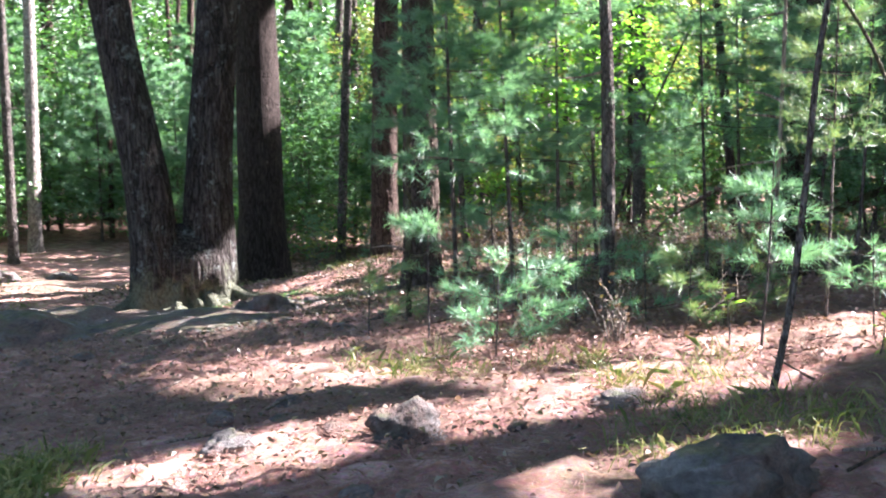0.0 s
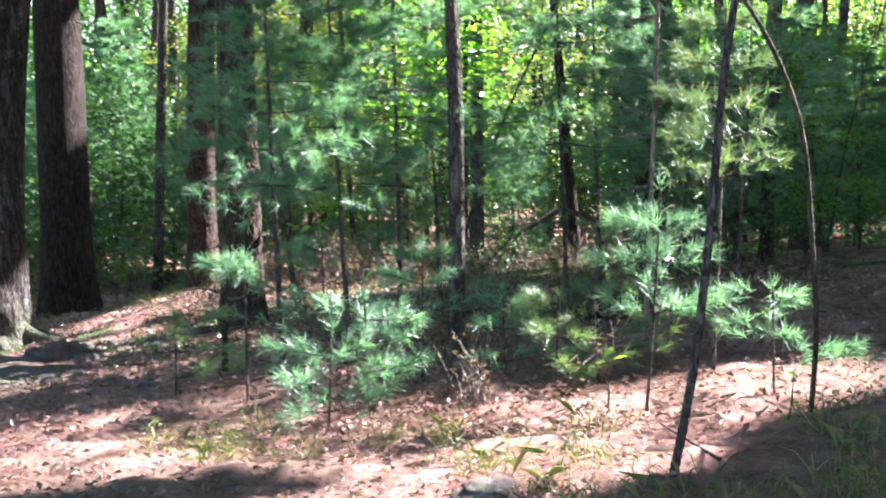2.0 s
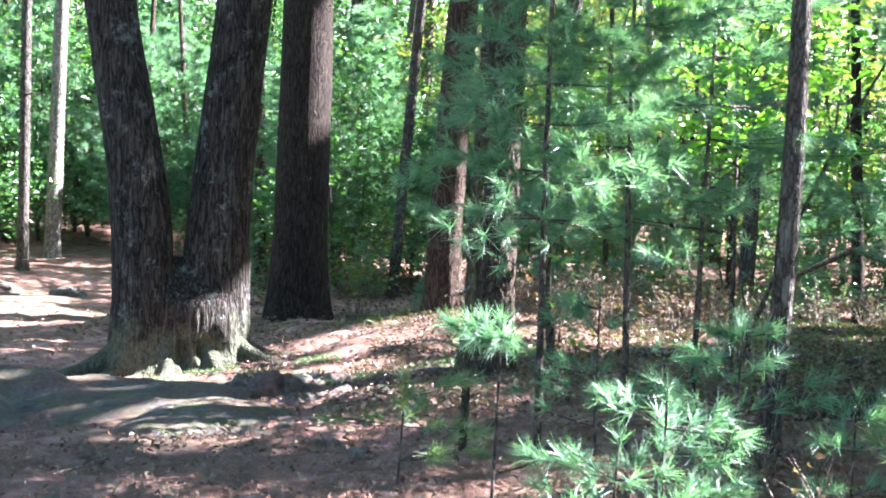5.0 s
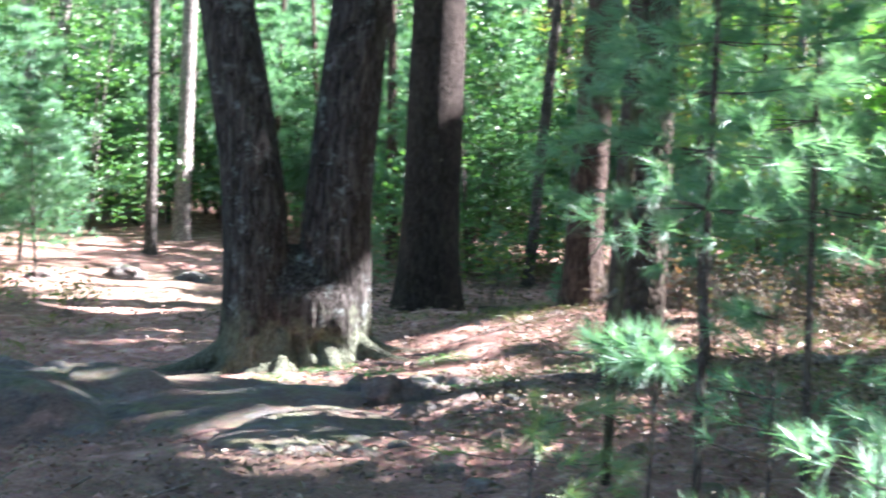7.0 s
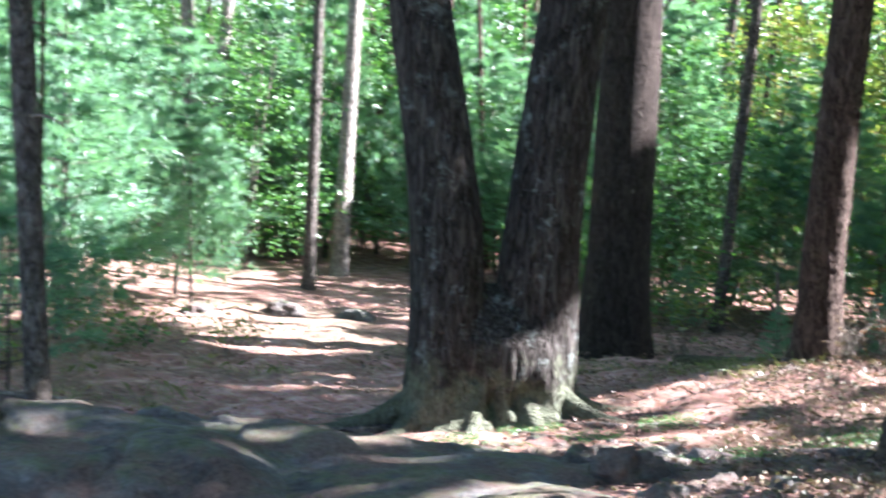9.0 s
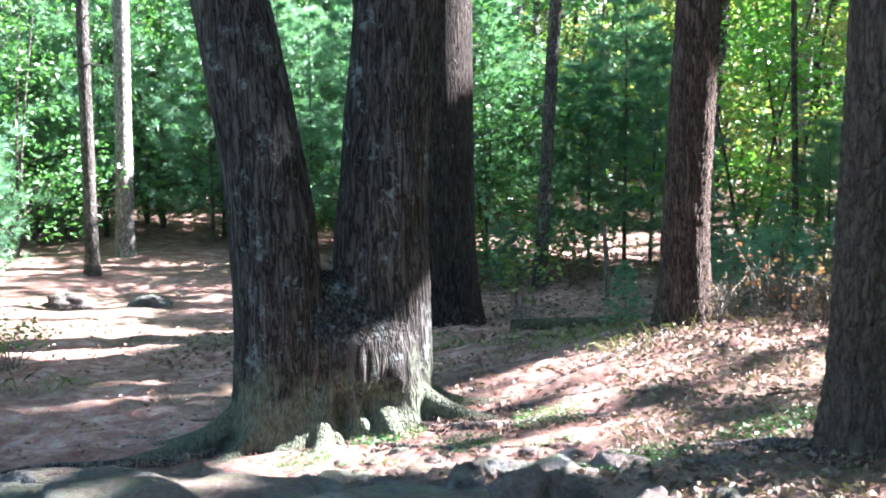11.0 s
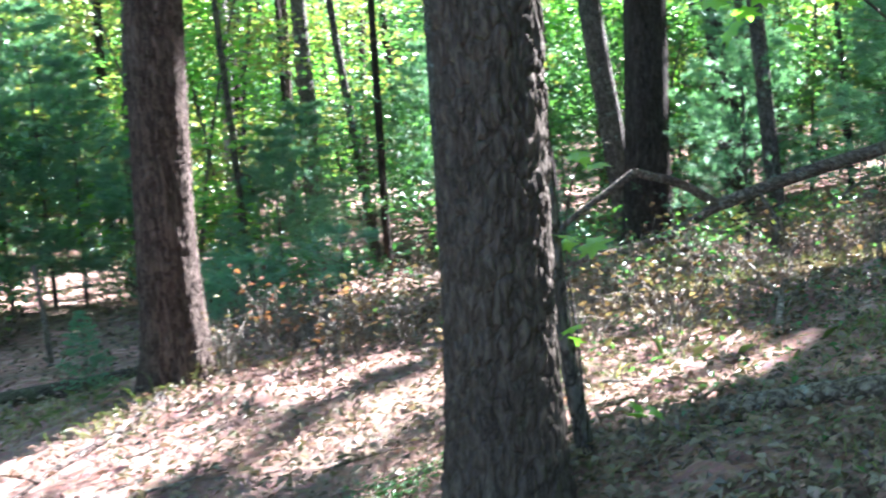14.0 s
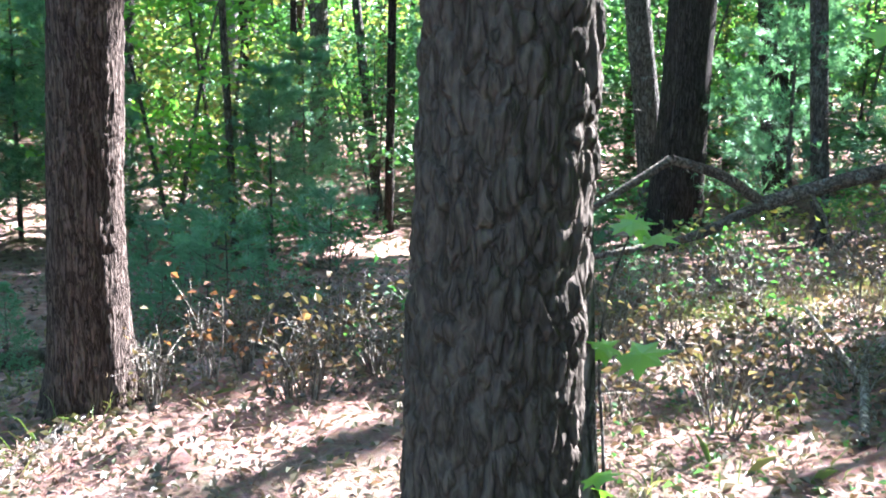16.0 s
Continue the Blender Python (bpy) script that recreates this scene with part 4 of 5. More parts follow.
fallen("dead_branch", [([(3.1, 12.1, 0.12), (3.5, 12.1, 0.24), (4.0, 12.3, 0.42), (4.36, 12.46, 0.5)], 0.024, 0.04), ([(3.8, 12.2, 0.33), (3.7, 12.1, 0.55)], 0.012, 0.005)], "dark dead branch fallen against a trunk in the thicket", DARK_WOOD)
fork = (4.80, 18.86, -0.41)
fallen("fallen_branch", [([(9.33, 17.47, 0.85), (8.44, 17.69, 0.61), (7.57, 17.91, 0.37), (6.91, 18.13, 0.19), (6.32, 18.42, -0.02), (5.54, 18.64, -0.19), fork], 0.072, 0.06),
                         ([fork, (4.16, 18.86, -0.66), (3.46, 18.86, -0.73), (3.01, 18.94, -0.80)], 0.05, 0.02),
                         ([fork, (4.41, 18.86, -0.16), (3.94, 18.86, -0.02)], 0.046, 0.04),
                         ([(3.94, 18.86, -0.02), (3.60, 18.90, -0.22), (3.30, 18.94, -0.39), (2.94, 19.01, -0.73)], 0.038, 0.015),
                         ([(5.14, 18.75, -0.30), (5.14, 18.49, -0.51), (5.07, 18.35, -0.69)], 0.022, 0.007)], "grey forked dead branch fallen across the undergrowth", LOG_WOOD)
fallen("log", [([(0.72, 12.5, gz(0.72, 12.5) + 0.05), (1.1, 12.26, gz(1.1, 12.26) + 0.06), (1.6, 12.0, gz(1.6, 12) + 0.04), (2.3, 11.7, gz(2.3, 11.7) + 0.05)], 0.042, 0.022)], "grey-brown rotting log lying in leaf litter", LOG_WOOD, "log")
fallen("log", [([(1.3, 10.2, gz(1.3, 10.2) + 0.05), (2.0, 10.05, gz(2, 10.05) + 0.06), (3.2, 9.8, gz(3.2, 9.8) + 0.05)], 0.075, 0.065)], "dark damp log lying behind the saplings", DARK_WOOD, "log")
fallen("log", [([(-2.0, 18.6, gz(-2, 18.6) + 0.04), (-1.2, 18.4, gz(-1.2, 18.4) + 0.05), (-0.3, 18.3, gz(-0.3, 18.3) + 0.05)], 0.07, 0.06)], "dark fallen log behind the pine", DARK_WOOD, "log")
fallen("dead_branch", [([(2.75, 24.7, gz(2.75, 24.7)), (2.42, 24.75, -0.87), (2.18, 24.9, -0.49)], 0.03, 0.018), ([(2.3, 24.8, -0.68), (2.36, 24.8, -0.4), (2.34, 24.8, -0.2)], 0.018, 0.008)], "bleached bare dead branch standing in the understory", DEAD_WOOD)
fallen("dead_tree", [([(-1.05, 21.0, gz(-1.05, 21)), (-1.06, 21.0, -0.9), (-1.1, 21.0, -0.45)], 0.03, 0.022)], "pale dead stem standing upright", DEAD_WOOD)
fallen("dead_branch", [([(1.6, 13.4, gz(1.6, 13.4) + 0.02), (1.9, 13.8, -0.15), (2.2, 14.2, -0.18)], 0.02, 0.012), ([(1.9, 13.8, -0.15), (1.85, 14.0, 0.0), (1.9, 14.2, 0.05)], 0.012, 0.005)], "curved bare branch on the leaf litter", DEAD_WOOD)
fallen("dead_branch", [([(7.0, 21.0, gz(7, 21)), (7.8, 21.2, -0.9), (8.8, 21.4, -0.5)], 0.035, 0.015), ([(7.8, 21.2, -0.9), (8.5, 20.9, -0.8), (9.2, 20.6, -0.9)], 0.02, 0.008)], "pale bare fallen branch in the sun", DEAD_WOOD)
fallen("dead_branch", [([(-6.1, 12.1, gz(-6.1, 12.1) + 0.05), (-5.6, 12.0, -0.5), (-5.2, 12.1, -0.48), (-4.9, 12.3, -0.55)], 0.03, 0.015)], "pale bare branch lying behind the ledge", DEAD_WOOD)
fallen("dead_branch", [([(-5.54, 11.0, 0.28), (-5.4, 11.0, 0.13), (-4.98, 11.0, -0.18), (-4.59, 11.0, -0.31)], 0.014, 0.02), ([(-4.93, 11.0, 0.22), (-4.75, 11.0, -0.48)], 0.008, 0.014)], "thin dark dead branch leaning on the boulder", DARK_WOOD)
rng = np.random.default_rng(43)
for _ in range(120):
    x, y = rng.uniform(-4, 5), rng.uniform(4.5, 19)
    a, ln = rng.uniform(0, 6.3), rng.uniform(0.15, 0.6)
    pts = [(x + math.cos(a) * s * ln + rng.normal() * 0.015, y + math.sin(a) * s * ln + rng.normal() * 0.015, gz(x + math.cos(a) * s * ln, y + math.sin(a) * s * ln) + 0.025 + 0.02 * rng.uniform()) for s in (-0.5, 0, 0.5)]
    first = np.asarray(pts[0])
    v, f = tube_arrays(bent(pts - first, 7), np.linspace(0.008, 0.004, 7), 5)
    ob = tagged(mesh_object("twig", v, f, DEAD_WOOD if rng.uniform() < 0.6 else DARK_WOOD, smooth=True), "thin dry twig lying on the forest floor", "twig", "fallen twigs")
    ob.location = first

# ---- saplings along the path ----
def sapling(name, points, r0, r1, label, mat=None, twigs=0, seed=0):
    first = np.asarray(points[0], float)
    t = thing(name, first, label, "sapling")
    p = bent(np.asarray(points, float) - first, 34)
    v, f = tube_arrays(p, np.linspace(r0, r1, 34), 9, 0.06, seed=seed)
    mesh_object("stem", v, f, mat or GREY_BARK, t, "", True)
    if twigs:
        dead_twigs(np.random.default_rng(seed), t, p, twigs, 0.3, min(2.0, p[-1, 2]), 0.45)
    return t


sapling("bent_sapling", [(1.56, 6.2, gz(1.56, 6.2) - 0.03), (1.65, 6.2, 0.41), (1.7, 6.2, 0.83), (1.73, 6.2, 1.15), (1.76, 6.2, 1.56), (1.8, 6.2, 1.8), (2.0, 6.3, 2.9)], 0.019, 0.013, "slim leaning grey sapling at the path's edge", seed=1)
sapling("bent_sapling", [(2.43, 6.9, gz(2.43, 6.9) - 0.03), (2.46, 6.9, 0.43), (2.43, 6.9, 0.83), (2.39, 6.9, 1.32), (2.29, 6.9, 1.6), (2.17, 6.9, 1.82), (1.7, 6.8, 2.4)], 0.013, 0.009, "thin arching sapling stem bent over the path", DARK_WOOD, seed=2)
sapling("sapling", [(2.21, 8.8, gz(2.21, 8.8) - 0.02), (2.24, 8.8, 0.63), (2.28, 8.8, 1.59), (2.3, 8.8, 2.6)], 0.018, 0.012, "thin pale dead sapling with bare twigs", DEAD_WOOD, 9, 3)
sapling("sapling", [(-5.4, 12.6, gz(-5.4, 12.6)), (-5.42, 12.6, 0.3), (-5.4, 12.6, 1.6), (-5.4, 12.6, 3.0)], 0.018, 0.012, "thin dark sapling stem beside a trunk", DARK_WOOD, 3, 4)
sapling("sapling", [(0.25, 12.62, gz(0.25, 12.62) - 0.02), (0.19, 12.6, 0.08), (0.17, 12.6, 0.36), (0.16, 12.6, 0.71), (0.1, 12.6, 1.3)], 0.034, 0.026, "crooked grey stem growing close behind the pine", GREY_BARK, 0, 5)
sapling("sapling", [(-0.28, 9.5, gz(-0.28, 9.5) - 0.02), (-0.27, 9.45, 0.6), (-0.24, 9.4, 1.4), (-0.2, 9.4, 2.6)], 0.022, 0.014, "slim dark stem among pine needles", DARK_WOOD, 6, 6)

rng = np.random.default_rng(51)
NEAR = [
    # x, y, height, spread, first limb, needles, material, label
    (0.08, 9.3, 3.4, 0.62, 0.34, 46, NEEDLES, "slender young white pine with hanging blue-green needles"),
    (0.5, 9.45, 3.2, 0.5, 0.34, 46, NEEDLES, "slender young white pine with hanging blue-green needles"),
    (-0.12, 8.3, 0.82, 0.12, 0.9, 60, NEEDLES, "tiny pine seedling with one sunlit brush of needles"),
    (0.5, 7.85, 0.62, 0.42, 0.1, 34, NEEDLES, "low sunlit young pine with long pale needles"),
    (0.28, 7.62, 0.5, 0.35, 0.15, 34, NEEDLES, "low sunlit young pine with long pale needles"),
    (0.85, 8.55, 0.72, 0.34, 0.3, 34, NEEDLES, "small soft young pine in sun"),
    (1.5, 8.05, 0.48, 0.3, 0.2, 32, NEEDLES_OLD, "small yellowing young pine"),
    (1.28, 8.3, 0.5, 0.26, 0.2, 32, NEEDLES, "small young pine in the grass"),
]
NEAR_THICKET = [
    (1.85, 8.3, 0.5, 0.32, 0.2, 32, NEEDLES_OLD, "small yellowing young pine"),
    (2.42, 7.3, 0.55, 0.3, 0.3, 32, NEEDLES, "small young pine by the arching sapling"),
    (-0.55, 8.95, 0.5, 0.35, 0.2, 30, NEEDLES_OLD, "small dull young pine beside the path"),
    (0.35, 9.3, 0.8, 0.45, 0.2, 28, NEEDLES, "small shaded young pine"),
    (2.3, 7.85, 1.9, 0.4, 0.55, 12, NEEDLES_OLD, "thin young pine with sparse sunlit brushes"),
    (1.75, 7.2, 1.1, 0.26, 0.45, 18, NEEDLES, "thin shaded young pine beside a leaning stem"),
    (2.0, 9.9, 2.7, 0.8, 0.45, 30, NEEDLES, "slender young white pine with open limbs"),
    (2.9, 9.2, 2.6, 0.8, 0.5, 20, NEEDLES, "slender young white pine with open limbs"),
    (2.5, 11.0, 3.2, 0.75, 0.35, 24, NEEDLES, "slender young white pine with open limbs"),
    (0.85, 9.75, 3.0, 0.75, 0.35, 36, NEEDLES, "slender young white pine with open limbs"),
    (3.3, 11.6, 3.2, 1.0, 0.25, 20, NEEDLES, "young white pine with soft needles"),
    (-6.3, 13.6, 1.4, 0.8, 0.15, 20, NEEDLES, "shaded young pine beside the rock ledge"),
    (-6.9, 12.4, 1.6, 0.9, 0.15, 20, NEEDLES, "shaded young pine beside the rock ledge"),
    (0.55, 19.2, 0.8, 0.6, 0.15, 20, NEEDLES, "low shaded young pine behind the dry shrubs"),
    (1.5, 20.0, 0.9, 0.7, 0.15, 20, NEEDLES, "low shaded young pine behind the dry shrubs"),
]
for x, y, h, spread, first, num, mat, label in NEAR + NEAR_THICKET:
    young_pine(rng, "young_pine", (x, y, gz(x, y)), h, spread, label, first, 6 if h > 1 else 4, num, 0.11 if y < 12 else 0.13, 0.0042 if y < 10.5 else 0.008, 0.2 if h > 1 else 0.15, mat, 8 if h > 1 else 3, 0.007, 0.22 if h > 2 else 0.0)


def leaf_blade(rng, size):
    """A lobed leaf outline as a fan: returns points round a short stalk."""
    tips = [(0, 0), (0.28, -0.12), (0.22, 0.18), (0.55, 0.22), (0.3, 0.45), (0.34, 0.72), (0.12, 0.66), (0, 1.0)]
    outline = tips + [(-x, y) for x, y in tips[-2:0:-1]]
    return [(x * size, y * size, -0.12 * size * (x * x + y * y) * 2 + 0.05 * size * abs(x)) for x, y in outline]


def surface_root(points, r, label):
    """A root that winds over the ground and dives back into it."""
    first = np.array((points[0][0], points[0][1], gz(*points[0])))
    p = bent([(x, y, gz(x, y) + 0.3 * r) for x, y in points], 40)
    p[:, 2] = [gz(x, y) + r * (0.5 - 1.6 * (i / 39) ** 3) + 0.02 * noise.noise(Vector((x * 4, y * 4, 0))) for i, (x, y, _) in enumerate(p)]
    v, f = tube_arrays(p - first, np.linspace(r, r * 0.35, 40), 9, 0.2, seed=points[0][0])
    ob = tagged(mesh_object("tree_root", v, f, GREY_BARK, smooth=True), label, "root", "roots on the rise")
    ob.location = first


for pts, r in (([(-2.3, 13.75), (-1.9, 13.5), (-1.3, 13.45), (-0.8, 13.2)], 0.034), ([(-2.25, 13.85), (-1.7, 13.85), (-1.1, 14.0), (-0.6, 13.9)], 0.028),
               ([(-2.5, 13.45), (-2.1, 13.1), (-1.6, 12.95), (-1.0, 12.7)], 0.03), ([(-0.45, 12.3), (-0.8, 12.5), (-1.2, 12.5), (-1.5, 12.65)], 0.035),
               ([(-0.85, 15.1), (-1.1, 14.7), (-1.5, 14.5), (-1.8, 14.2)], 0.026), ([(-3.4, 13.6), (-3.8, 13.35), (-4.2, 13.4), (-4.7, 13.2)], 0.035)):
    surface_root(pts, r, "knotty grey root winding over the needles")


def broad_leaf(parent, rng, at, size, material):
    bm = bmesh.new()
    vs = [bm.verts.new(p) for p in leaf_blade(rng, size)]
    mid = bm.verts.new((0, 0.42 * size, 0.03 * size))
    for a, b in zip(vs, vs[1:] + vs[:1]):
        bm.faces.new((a, b, mid))
    ob = part("leaf", bm, material, parent)
    ob.matrix_basis = pose(*at, rng.uniform(-35, 35), rng.uniform(-35, 35), rng.uniform(0, 360))
    return ob


rng = np.random.default_rng(61)


def leafy_sprig(name, points, leaves, size, label, material, r=0.006):
    first = np.asarray(points[0], float)
    t = thing(name, first, label, "sapling")
    p = bent(np.asarray(points, float) - first, 16)
    v, f = tube_arrays(p, np.linspace(r, r * 0.4, 16), 6)
    mesh_object("stem", v, f, GREY_BARK, t, "", True)
    for x, y, z in leaves:
        broad_leaf(t, rng, np.array((x, y, z)) - first, size * rng.uniform(0.8, 1.2), material)
    return t


leafy_sprig("maple_seedling", [(0.3, 12.7, gz(0.3, 12.7)), (0.27, 12.68, 0.2), (0.22, 12.65, 0.5), (0.3, 12.6, 0.75)],
            [(0.24, 12.6, 0.72), (0.3, 12.62, 0.7), (0.34, 12.65, 0.68), (0.2, 12.58, 0.46), (0.24, 12.6, 0.42), (0.27, 12.6, 0.4), (0.16, 12.55, 0.14), (0.2, 12.55, 0.12)], 0.11, "maple seedling with broad green leaves behind the pine", LEAF_BRIGHT)
leafy_sprig("maple_seedling", [(0.42, 12.5, gz(0.42, 12.5)), (0.4, 12.5, -0.15), (0.38, 12.5, -0.1)], [(0.37, 12.5, -0.12), (0.42, 12.47, -0.14), (0.36, 12.46, -0.16)], 0.09, "maple seedling low in the leaf litter", LEAF_BRIGHT)
leafy_sprig("maple_seedling", [(1.6, 7.3, gz(1.6, 7.3)), (1.6, 7.3, 0.15), (1.58, 7.3, 0.3)], [(1.58, 7.3, 0.3), (1.63, 7.3, 0.27), (1.55, 7.3, 0.25)], 0.07, "tiny seedling with yellow-green leaves", LEAF_BRIGHT)
leafy_sprig("maple_seedling", [(2.3, 6.85, gz(2.3, 6.85)), (2.32, 6.85, 0.1), (2.33, 6.85, 0.25)], [(2.33, 6.85, 0.26), (2.28, 6.85, 0.2), (2.35, 6.85, 0.12), (2.3, 6.85, 0.06)], 0.06, "tiny seedling with yellow-green leaves", LEAF_BRIGHT)
leafy_sprig("maple_branch", [(1.6, 12.3, gz(1.6, 12.3)), (1.4, 12.1, 0.8), (1.0, 12.0, 1.25), (0.3, 11.8, 1.2)],
            [(0.29, 11.8, 1.17), (0.35, 11.8, 1.2), (0.46, 11.8, 1.13), (0.5, 11.82, 1.2), (0.57, 11.8, 1.1), (0.4, 11.8, 1.12), (0.62, 11.8, 1.2), (0.7, 11.85, 1.18), (0.8, 11.9, 1.25)], 0.1, "arching maple shoot with sunlit green leaves", LEAF_BRIGHT, 0.008)
# the sunlit maple behind the slim trunk
rng = np.random.default_rng(63)
maple = leafy_small_tree(rng, "maple_sapling", (1.35, 11.6, gz(1.35, 11.6)), 2.7, 0.85, 1700, 0.09, LEAF_BRIGHT, "maple sapling with bright sunlit green sprays of leaves", 0.5)

# ---- low growth ----
def dry_shrub(rng, x, y, h, radius, leaves, material, label, size=0.042):
    t = thing("shrub", (x, y, gz(x, y)), label, "shrub", "low shrubs")
    stems, ends = [], []
    for _ in range(16):
        a, rr = rng.uniform(0, 6.3), radius * rng.uniform(0.15, 1)
        e = np.array((math.cos(a) * rr, math.sin(a) * rr, h * rng.uniform(0.55, 1.1)))
        m = e * (0.45, 0.45, 0.6) + rng.normal(size=3) * 0.03
        stems.append(tube_arrays(bent([(e[0] * 0.2, e[1] * 0.2, -0.03), m, e], 6), np.linspace(0.005, 0.002, 6), 4))
        ends += [e, m * 0.4 + e * 0.6]
        for _ in range(2):
            b = m + (e - m) * rng.uniform()
            e2 = b + rng.normal(size=3) * 0.09 + (0, 0, 0.05)
            stems.append(tube_arrays(bent([b, (b + e2) / 2 + 0.01, e2], 4), np.linspace(0.003, 0.0015, 4), 3))
            ends.append(e2)
    v, f = joined(stems)
    tagged(mesh_object("branchwork", v, f, DEAD_WOOD, t), kind="stuff")
    c = np.array(ends)
    at = c[rng.integers(0, len(c), leaves)] + rng.normal(size=(leaves, 3)) * 0.05
    at[:, 2] = np.maximum(at[:, 2], 0.02)
    v, f = leaf_arrays(rng, at, size, 0.4)
    mesh_object("foliage", v, f, material, t)


rng = np.random.default_rng(71)
for _ in range(46):
    x, y = rng.uniform(-0.5, 4.2), rng.uniform(14.6, 18.5)
    if x < 0.2 and y < 15.6:
        continue
    dry_shrub(rng, x, y, rng.uniform(0.25, 0.45), rng.uniform(0.25, 0.4), 60, LEAF_DRY if rng.uniform() < 0.75 else LEAF_GREEN, "low dry shrub with tan and brown leaves")
for x, y in ((0.3, 13.6), (0.6, 13.9), (1.1, 14.2), (1.6, 14.3), (0.1, 14.9), (0.5, 15.2), (0.9, 15.0), (1.3, 13.8), (2.0, 14.0)):
    dry_shrub(rng, x, y, rng.uniform(0.2, 0.36), 0.28, 90, LEAF_DRY, "low dry shrub with tan and brown leaves")
for x, y in ((-0.5, 15.15), (1.0, 8.7), (1.2, 8.55), (1.7, 7.9), (1.0, 7.7)):
    dry_shrub(rng, x, y, 0.26, 0.13, 24, LEAF_DRY, "bare twiggy shrub with a few pale dry leaves", 0.04)
for x, y, h in ((-0.23, 15.36, 0.34), (-0.05, 15.5, 0.25), (0.02, 14.95, 0.2)):
    dry_shrub(rng, x, y, h, 0.14, 26, LEAF_RUST, "withered rust-brown shrub on the sunny rise", 0.05)
for _ in range(40):
    x, y = rng.uniform(-9, 10), rng.uniform(19.5, 27)
    if -8.6 < x < -4.6 and y < 25:
        continue
    dry_shrub(rng, x, y, rng.uniform(0.4, 0.8), rng.uniform(0.4, 0.7), 200, LEAF_GREEN if rng.uniform() < 0.7 else LEAF_YELLOW, "low leafy green shrub in the undergrowth", 0.08)
for _ in range(12):
    x, y = rng.uniform(-9.5, -6.0), rng.uniform(13.5, 17.5)
    dry_shrub(rng, x, y, rng.uniform(0.25, 0.45), 0.4, 150, LEAF_YELLOW if rng.uniform() < 0.5 else LEAF_GREEN, "low leafy shrub beside the path", 0.06)


def grass_patch(rng, spots, label):
    vs = []
    for x, y, r, num in spots:
        px, py = x + rng.normal(size=num) * r, y + rng.normal(size=num) * r
        at = np.stack([px, py, ground_z(px, py) - 0.01], 1)
        d = unit(rng.normal(size=(num, 3)) * (0.55, 0.55, 0.2) + (0, 0, 0.8))
        ln = rng.uniform(0.06, 0.2, (num, 1))
        side = unit(np.cross(d, rng.normal(size=d.shape))) * 0.0028
        mid = at + d * ln * 0.6
        tip = at + d * ln + np.stack([d[:, 0], d[:, 1], -0.6 + 0 * d[:, 0]], 1) * ln * 0.35
        vs.append(np.stack([at - side, at + side, mid + side * 0.8, tip, mid - side * 0.8], 1).reshape(-1, 3))
    v = np.concatenate(vs)
    f = (np.arange(len(v) // 5)[:, None] * 5 + np.arange(5)).reshape(-1, 5)
    tagged(mesh_object("grass", v, f, GRASS), label, "grass", kind="stuff")


rng = np.random.default_rng(81)
grass_patch(rng, [(rng.uniform(0.7, 2.6), rng.uniform(5.2, 7.1), 0.1, 60) for _ in range(45)] + [(rng.uniform(-0.6, 1.2), rng.uniform(6.6, 8.2), 0.07, 40) for _ in range(16)]
            + [(-1.85 + rng.normal() * 0.12, 5.2 + rng.normal() * 0.3, 0.07, 80) for _ in range(24)] + [(rng.uniform(-3, -0.5), rng.uniform(14.9, 17.5), 0.14, 45) for _ in range(24)]
            + [(rng.uniform(2.6, 5.2), rng.uniform(15.5, 18.0), 0.15, 50) for _ in range(30)] + [(rng.uniform(-7.5, -5), rng.uniform(12.5, 16.5), 0.14, 50) for _ in range(20)]
            + [(rng.uniform(0.5, 3.5), rng.uniform(10.6, 14.2), 0.12, 30) for _ in range(40)], "thin green and straw grass in tufts")


def litter(rng, count, x0, x1, y0, y1, size, label, material, keep=None):
    x, y = rng.uniform(x0, x1, count), rng.uniform(y0, y1, count)
    if keep is not None:
        k = keep(x, y)
        x, y = x[k], y[k]
    at = np.stack([x, y, ground_z(x, y) + rng.uniform(0.0, 0.05, len(x))], 1)
    v, f = leaf_arrays(rng, at, size, 0.75, 0.6, 0.25)
    tagged(mesh_object("leaf_litter", v, f, material), label, "leaf litter", kind="stuff")


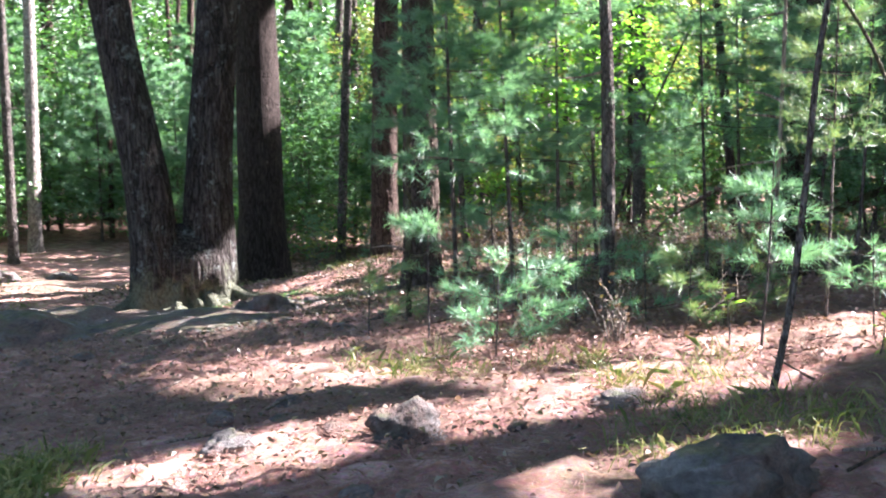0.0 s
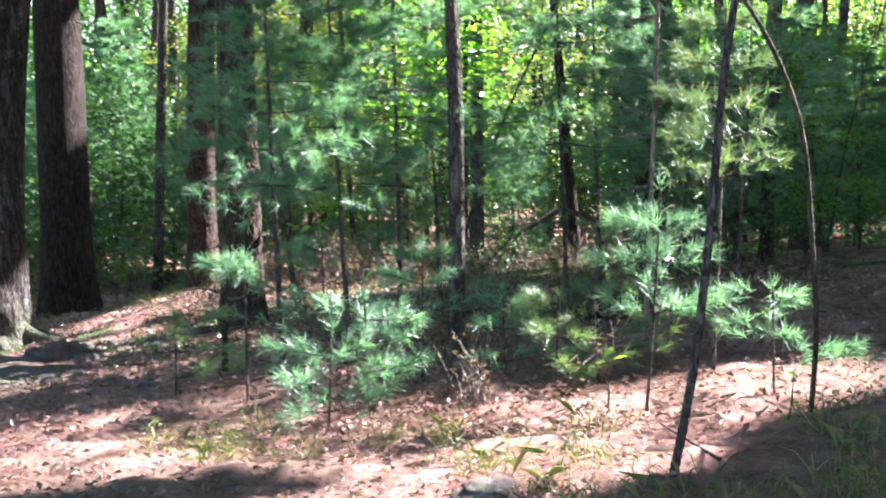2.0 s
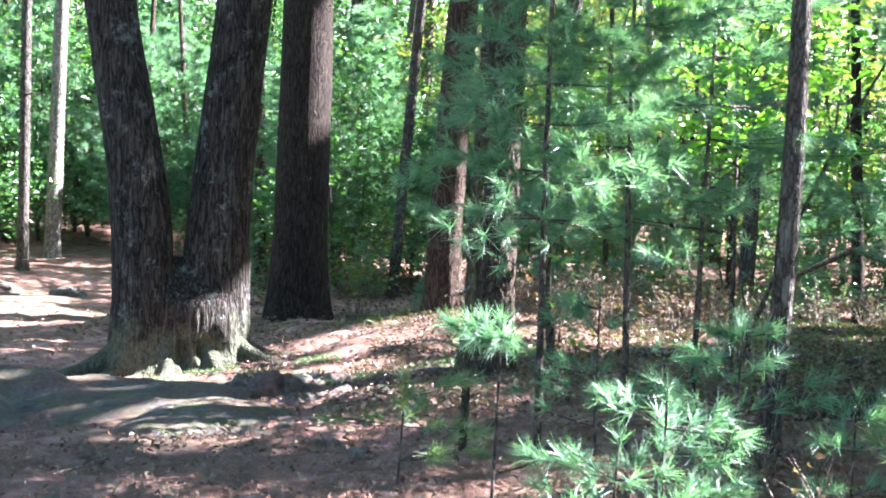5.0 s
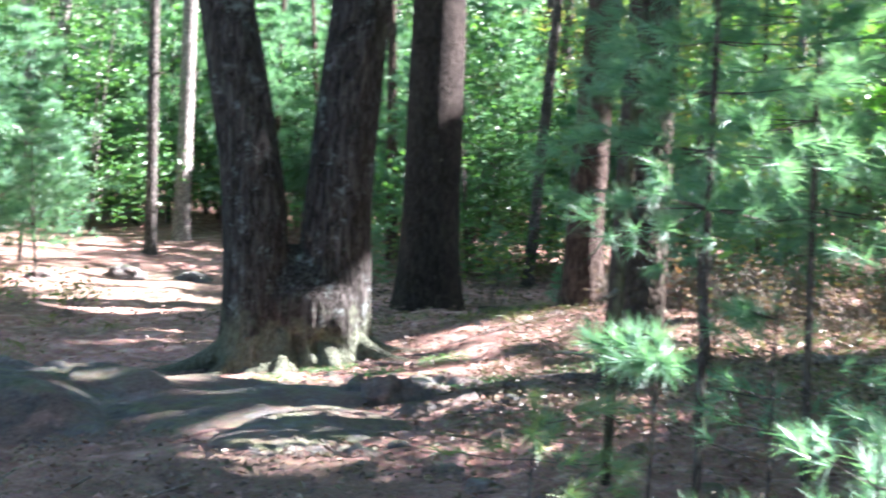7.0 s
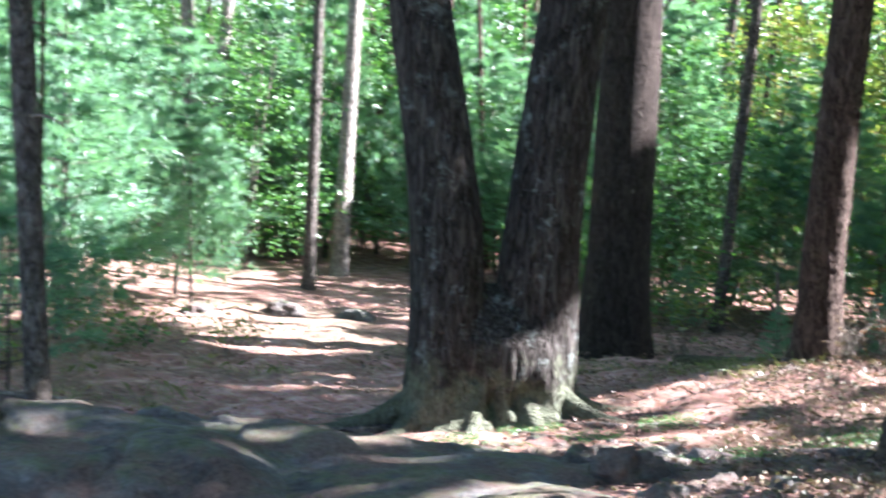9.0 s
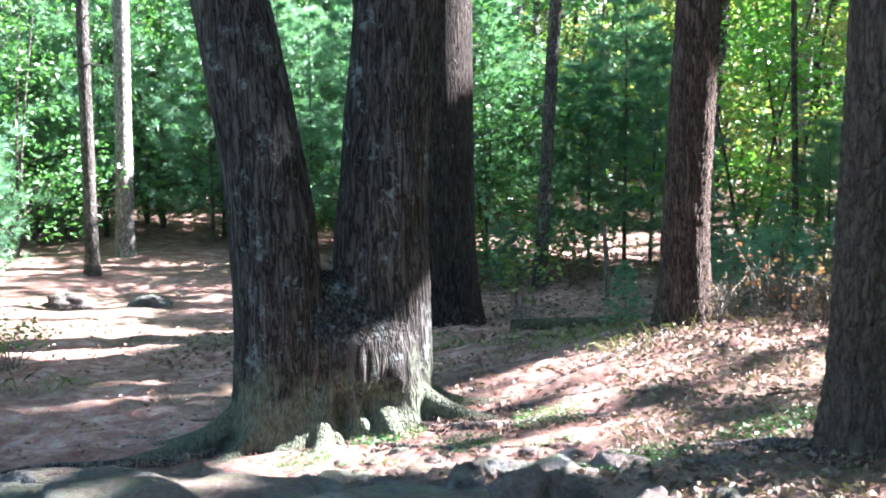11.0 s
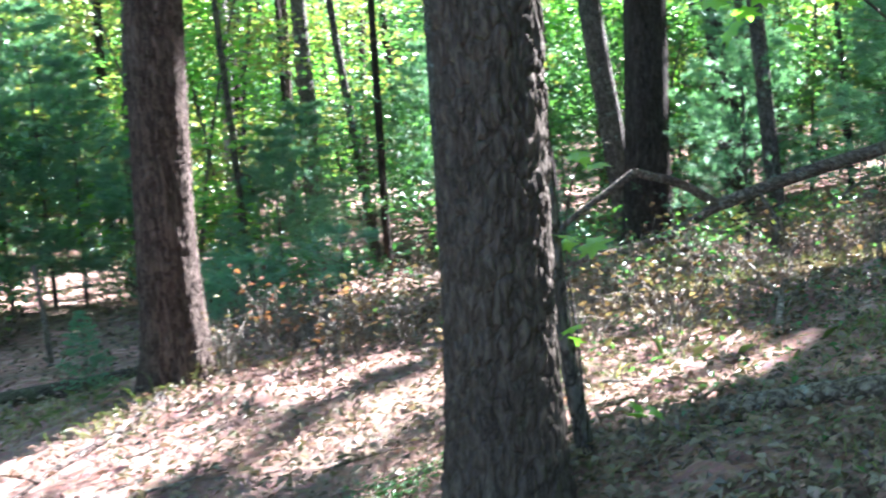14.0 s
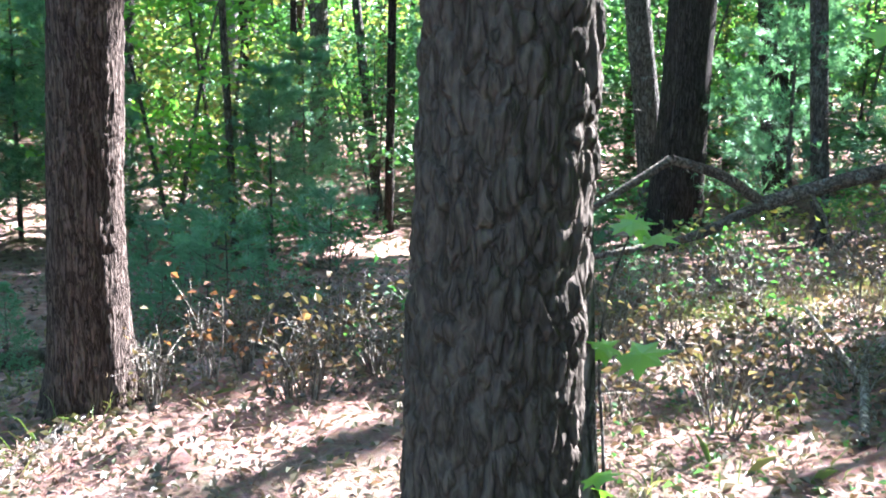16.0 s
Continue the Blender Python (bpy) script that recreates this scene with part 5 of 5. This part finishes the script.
rng = np.random.default_rng(91)
litter(rng, 15000, -1.2, 4.5, 10.5, 17.5, 0.045, "brown fallen leaves covering the ground", FLOOR_LEAVES)
litter(rng, 2200, -2.6, 2.0, 12.2, 16.5, 0.04, "dry tan fallen leaves on the sunny rise", LITTER)
litter(rng, 7000, -8, 4, 4, 20, 0.045, "scattered fallen leaves on the path", LITTER)
litter(rng, 4500, 0.2, 4.5, 6.8, 12, 0.045, "brown fallen leaves under the saplings", LITTER)
litter(rng, 9000, -5, 9, 16.5, 27, 0.07, "fallen leaves deeper in the wood", FLOOR_LEAVES)
litter(rng, 1600, 0.6, 5, 10.8, 15, 0.04, "small green plants among the leaf litter", LEAF_GREEN)


def needle_litter(rng, count, x0, x1, y0, y1):
    """Fallen pine needles, thin blades lying flat."""
    x, y = rng.uniform(x0, x1, count), rng.uniform(y0, y1, count)
    a = rng.uniform(0, 6.3, count)
    d = np.stack([np.cos(a), np.sin(a), rng.normal(size=count) * 0.12], 1) * rng.uniform(0.03, 0.06, (count, 1))
    at = np.stack([x, y, ground_z(x, y) + rng.uniform(0.005, 0.045, count)], 1)
    side = np.stack([-np.sin(a), np.cos(a), 0 * a], 1) * 0.0022
    v = np.stack([at - d - side, at - d + side, at + d], 1).reshape(-1, 3)
    tagged(mesh_object("needle_litter", v, np.arange(count * 3).reshape(-1, 3), LITTER), "reddish fallen pine needles on the ground", "needle litter", kind="stuff")


litter(rng, 5000, 0.1, 2.8, 10.4, 12.9, 0.042, "weathered leaves lying thick round the rotting log", FLOOR_LEAVES)
litter(rng, 3000, -3.2, 1.0, 5.0, 12.6, 0.036, "small fallen leaves and bark scraps trodden into the path", LITTER)
litter(rng, 3000, -3.2, 0.6, 5.0, 12.6, 0.04, "weathered dark leaves trodden into the path", FLOOR_LEAVES)
litter(rng, 9000, -1.6, 0.2, 12.2, 13.2, 0.02, "low green moss at the foot of the pine", LEAF_GREEN, lambda x, y: np.abs(y - 12.7 - 0.6 * (x + 0.6)) < 0.14 + 0.1 * np.sin(x * 9))
litter(rng, 5000, -3.0, -1.4, 12.9, 13.7, 0.02, "low green moss round the oak's foot", LEAF_GREEN, lambda x, y: np.sin(x * 7) * np.sin(y * 8) > 0.1)
needle_litter(rng, 60000, -3, 3, 4.2, 9.5)
needle_litter(rng, 40000, -4, 1.5, 9.5, 15)
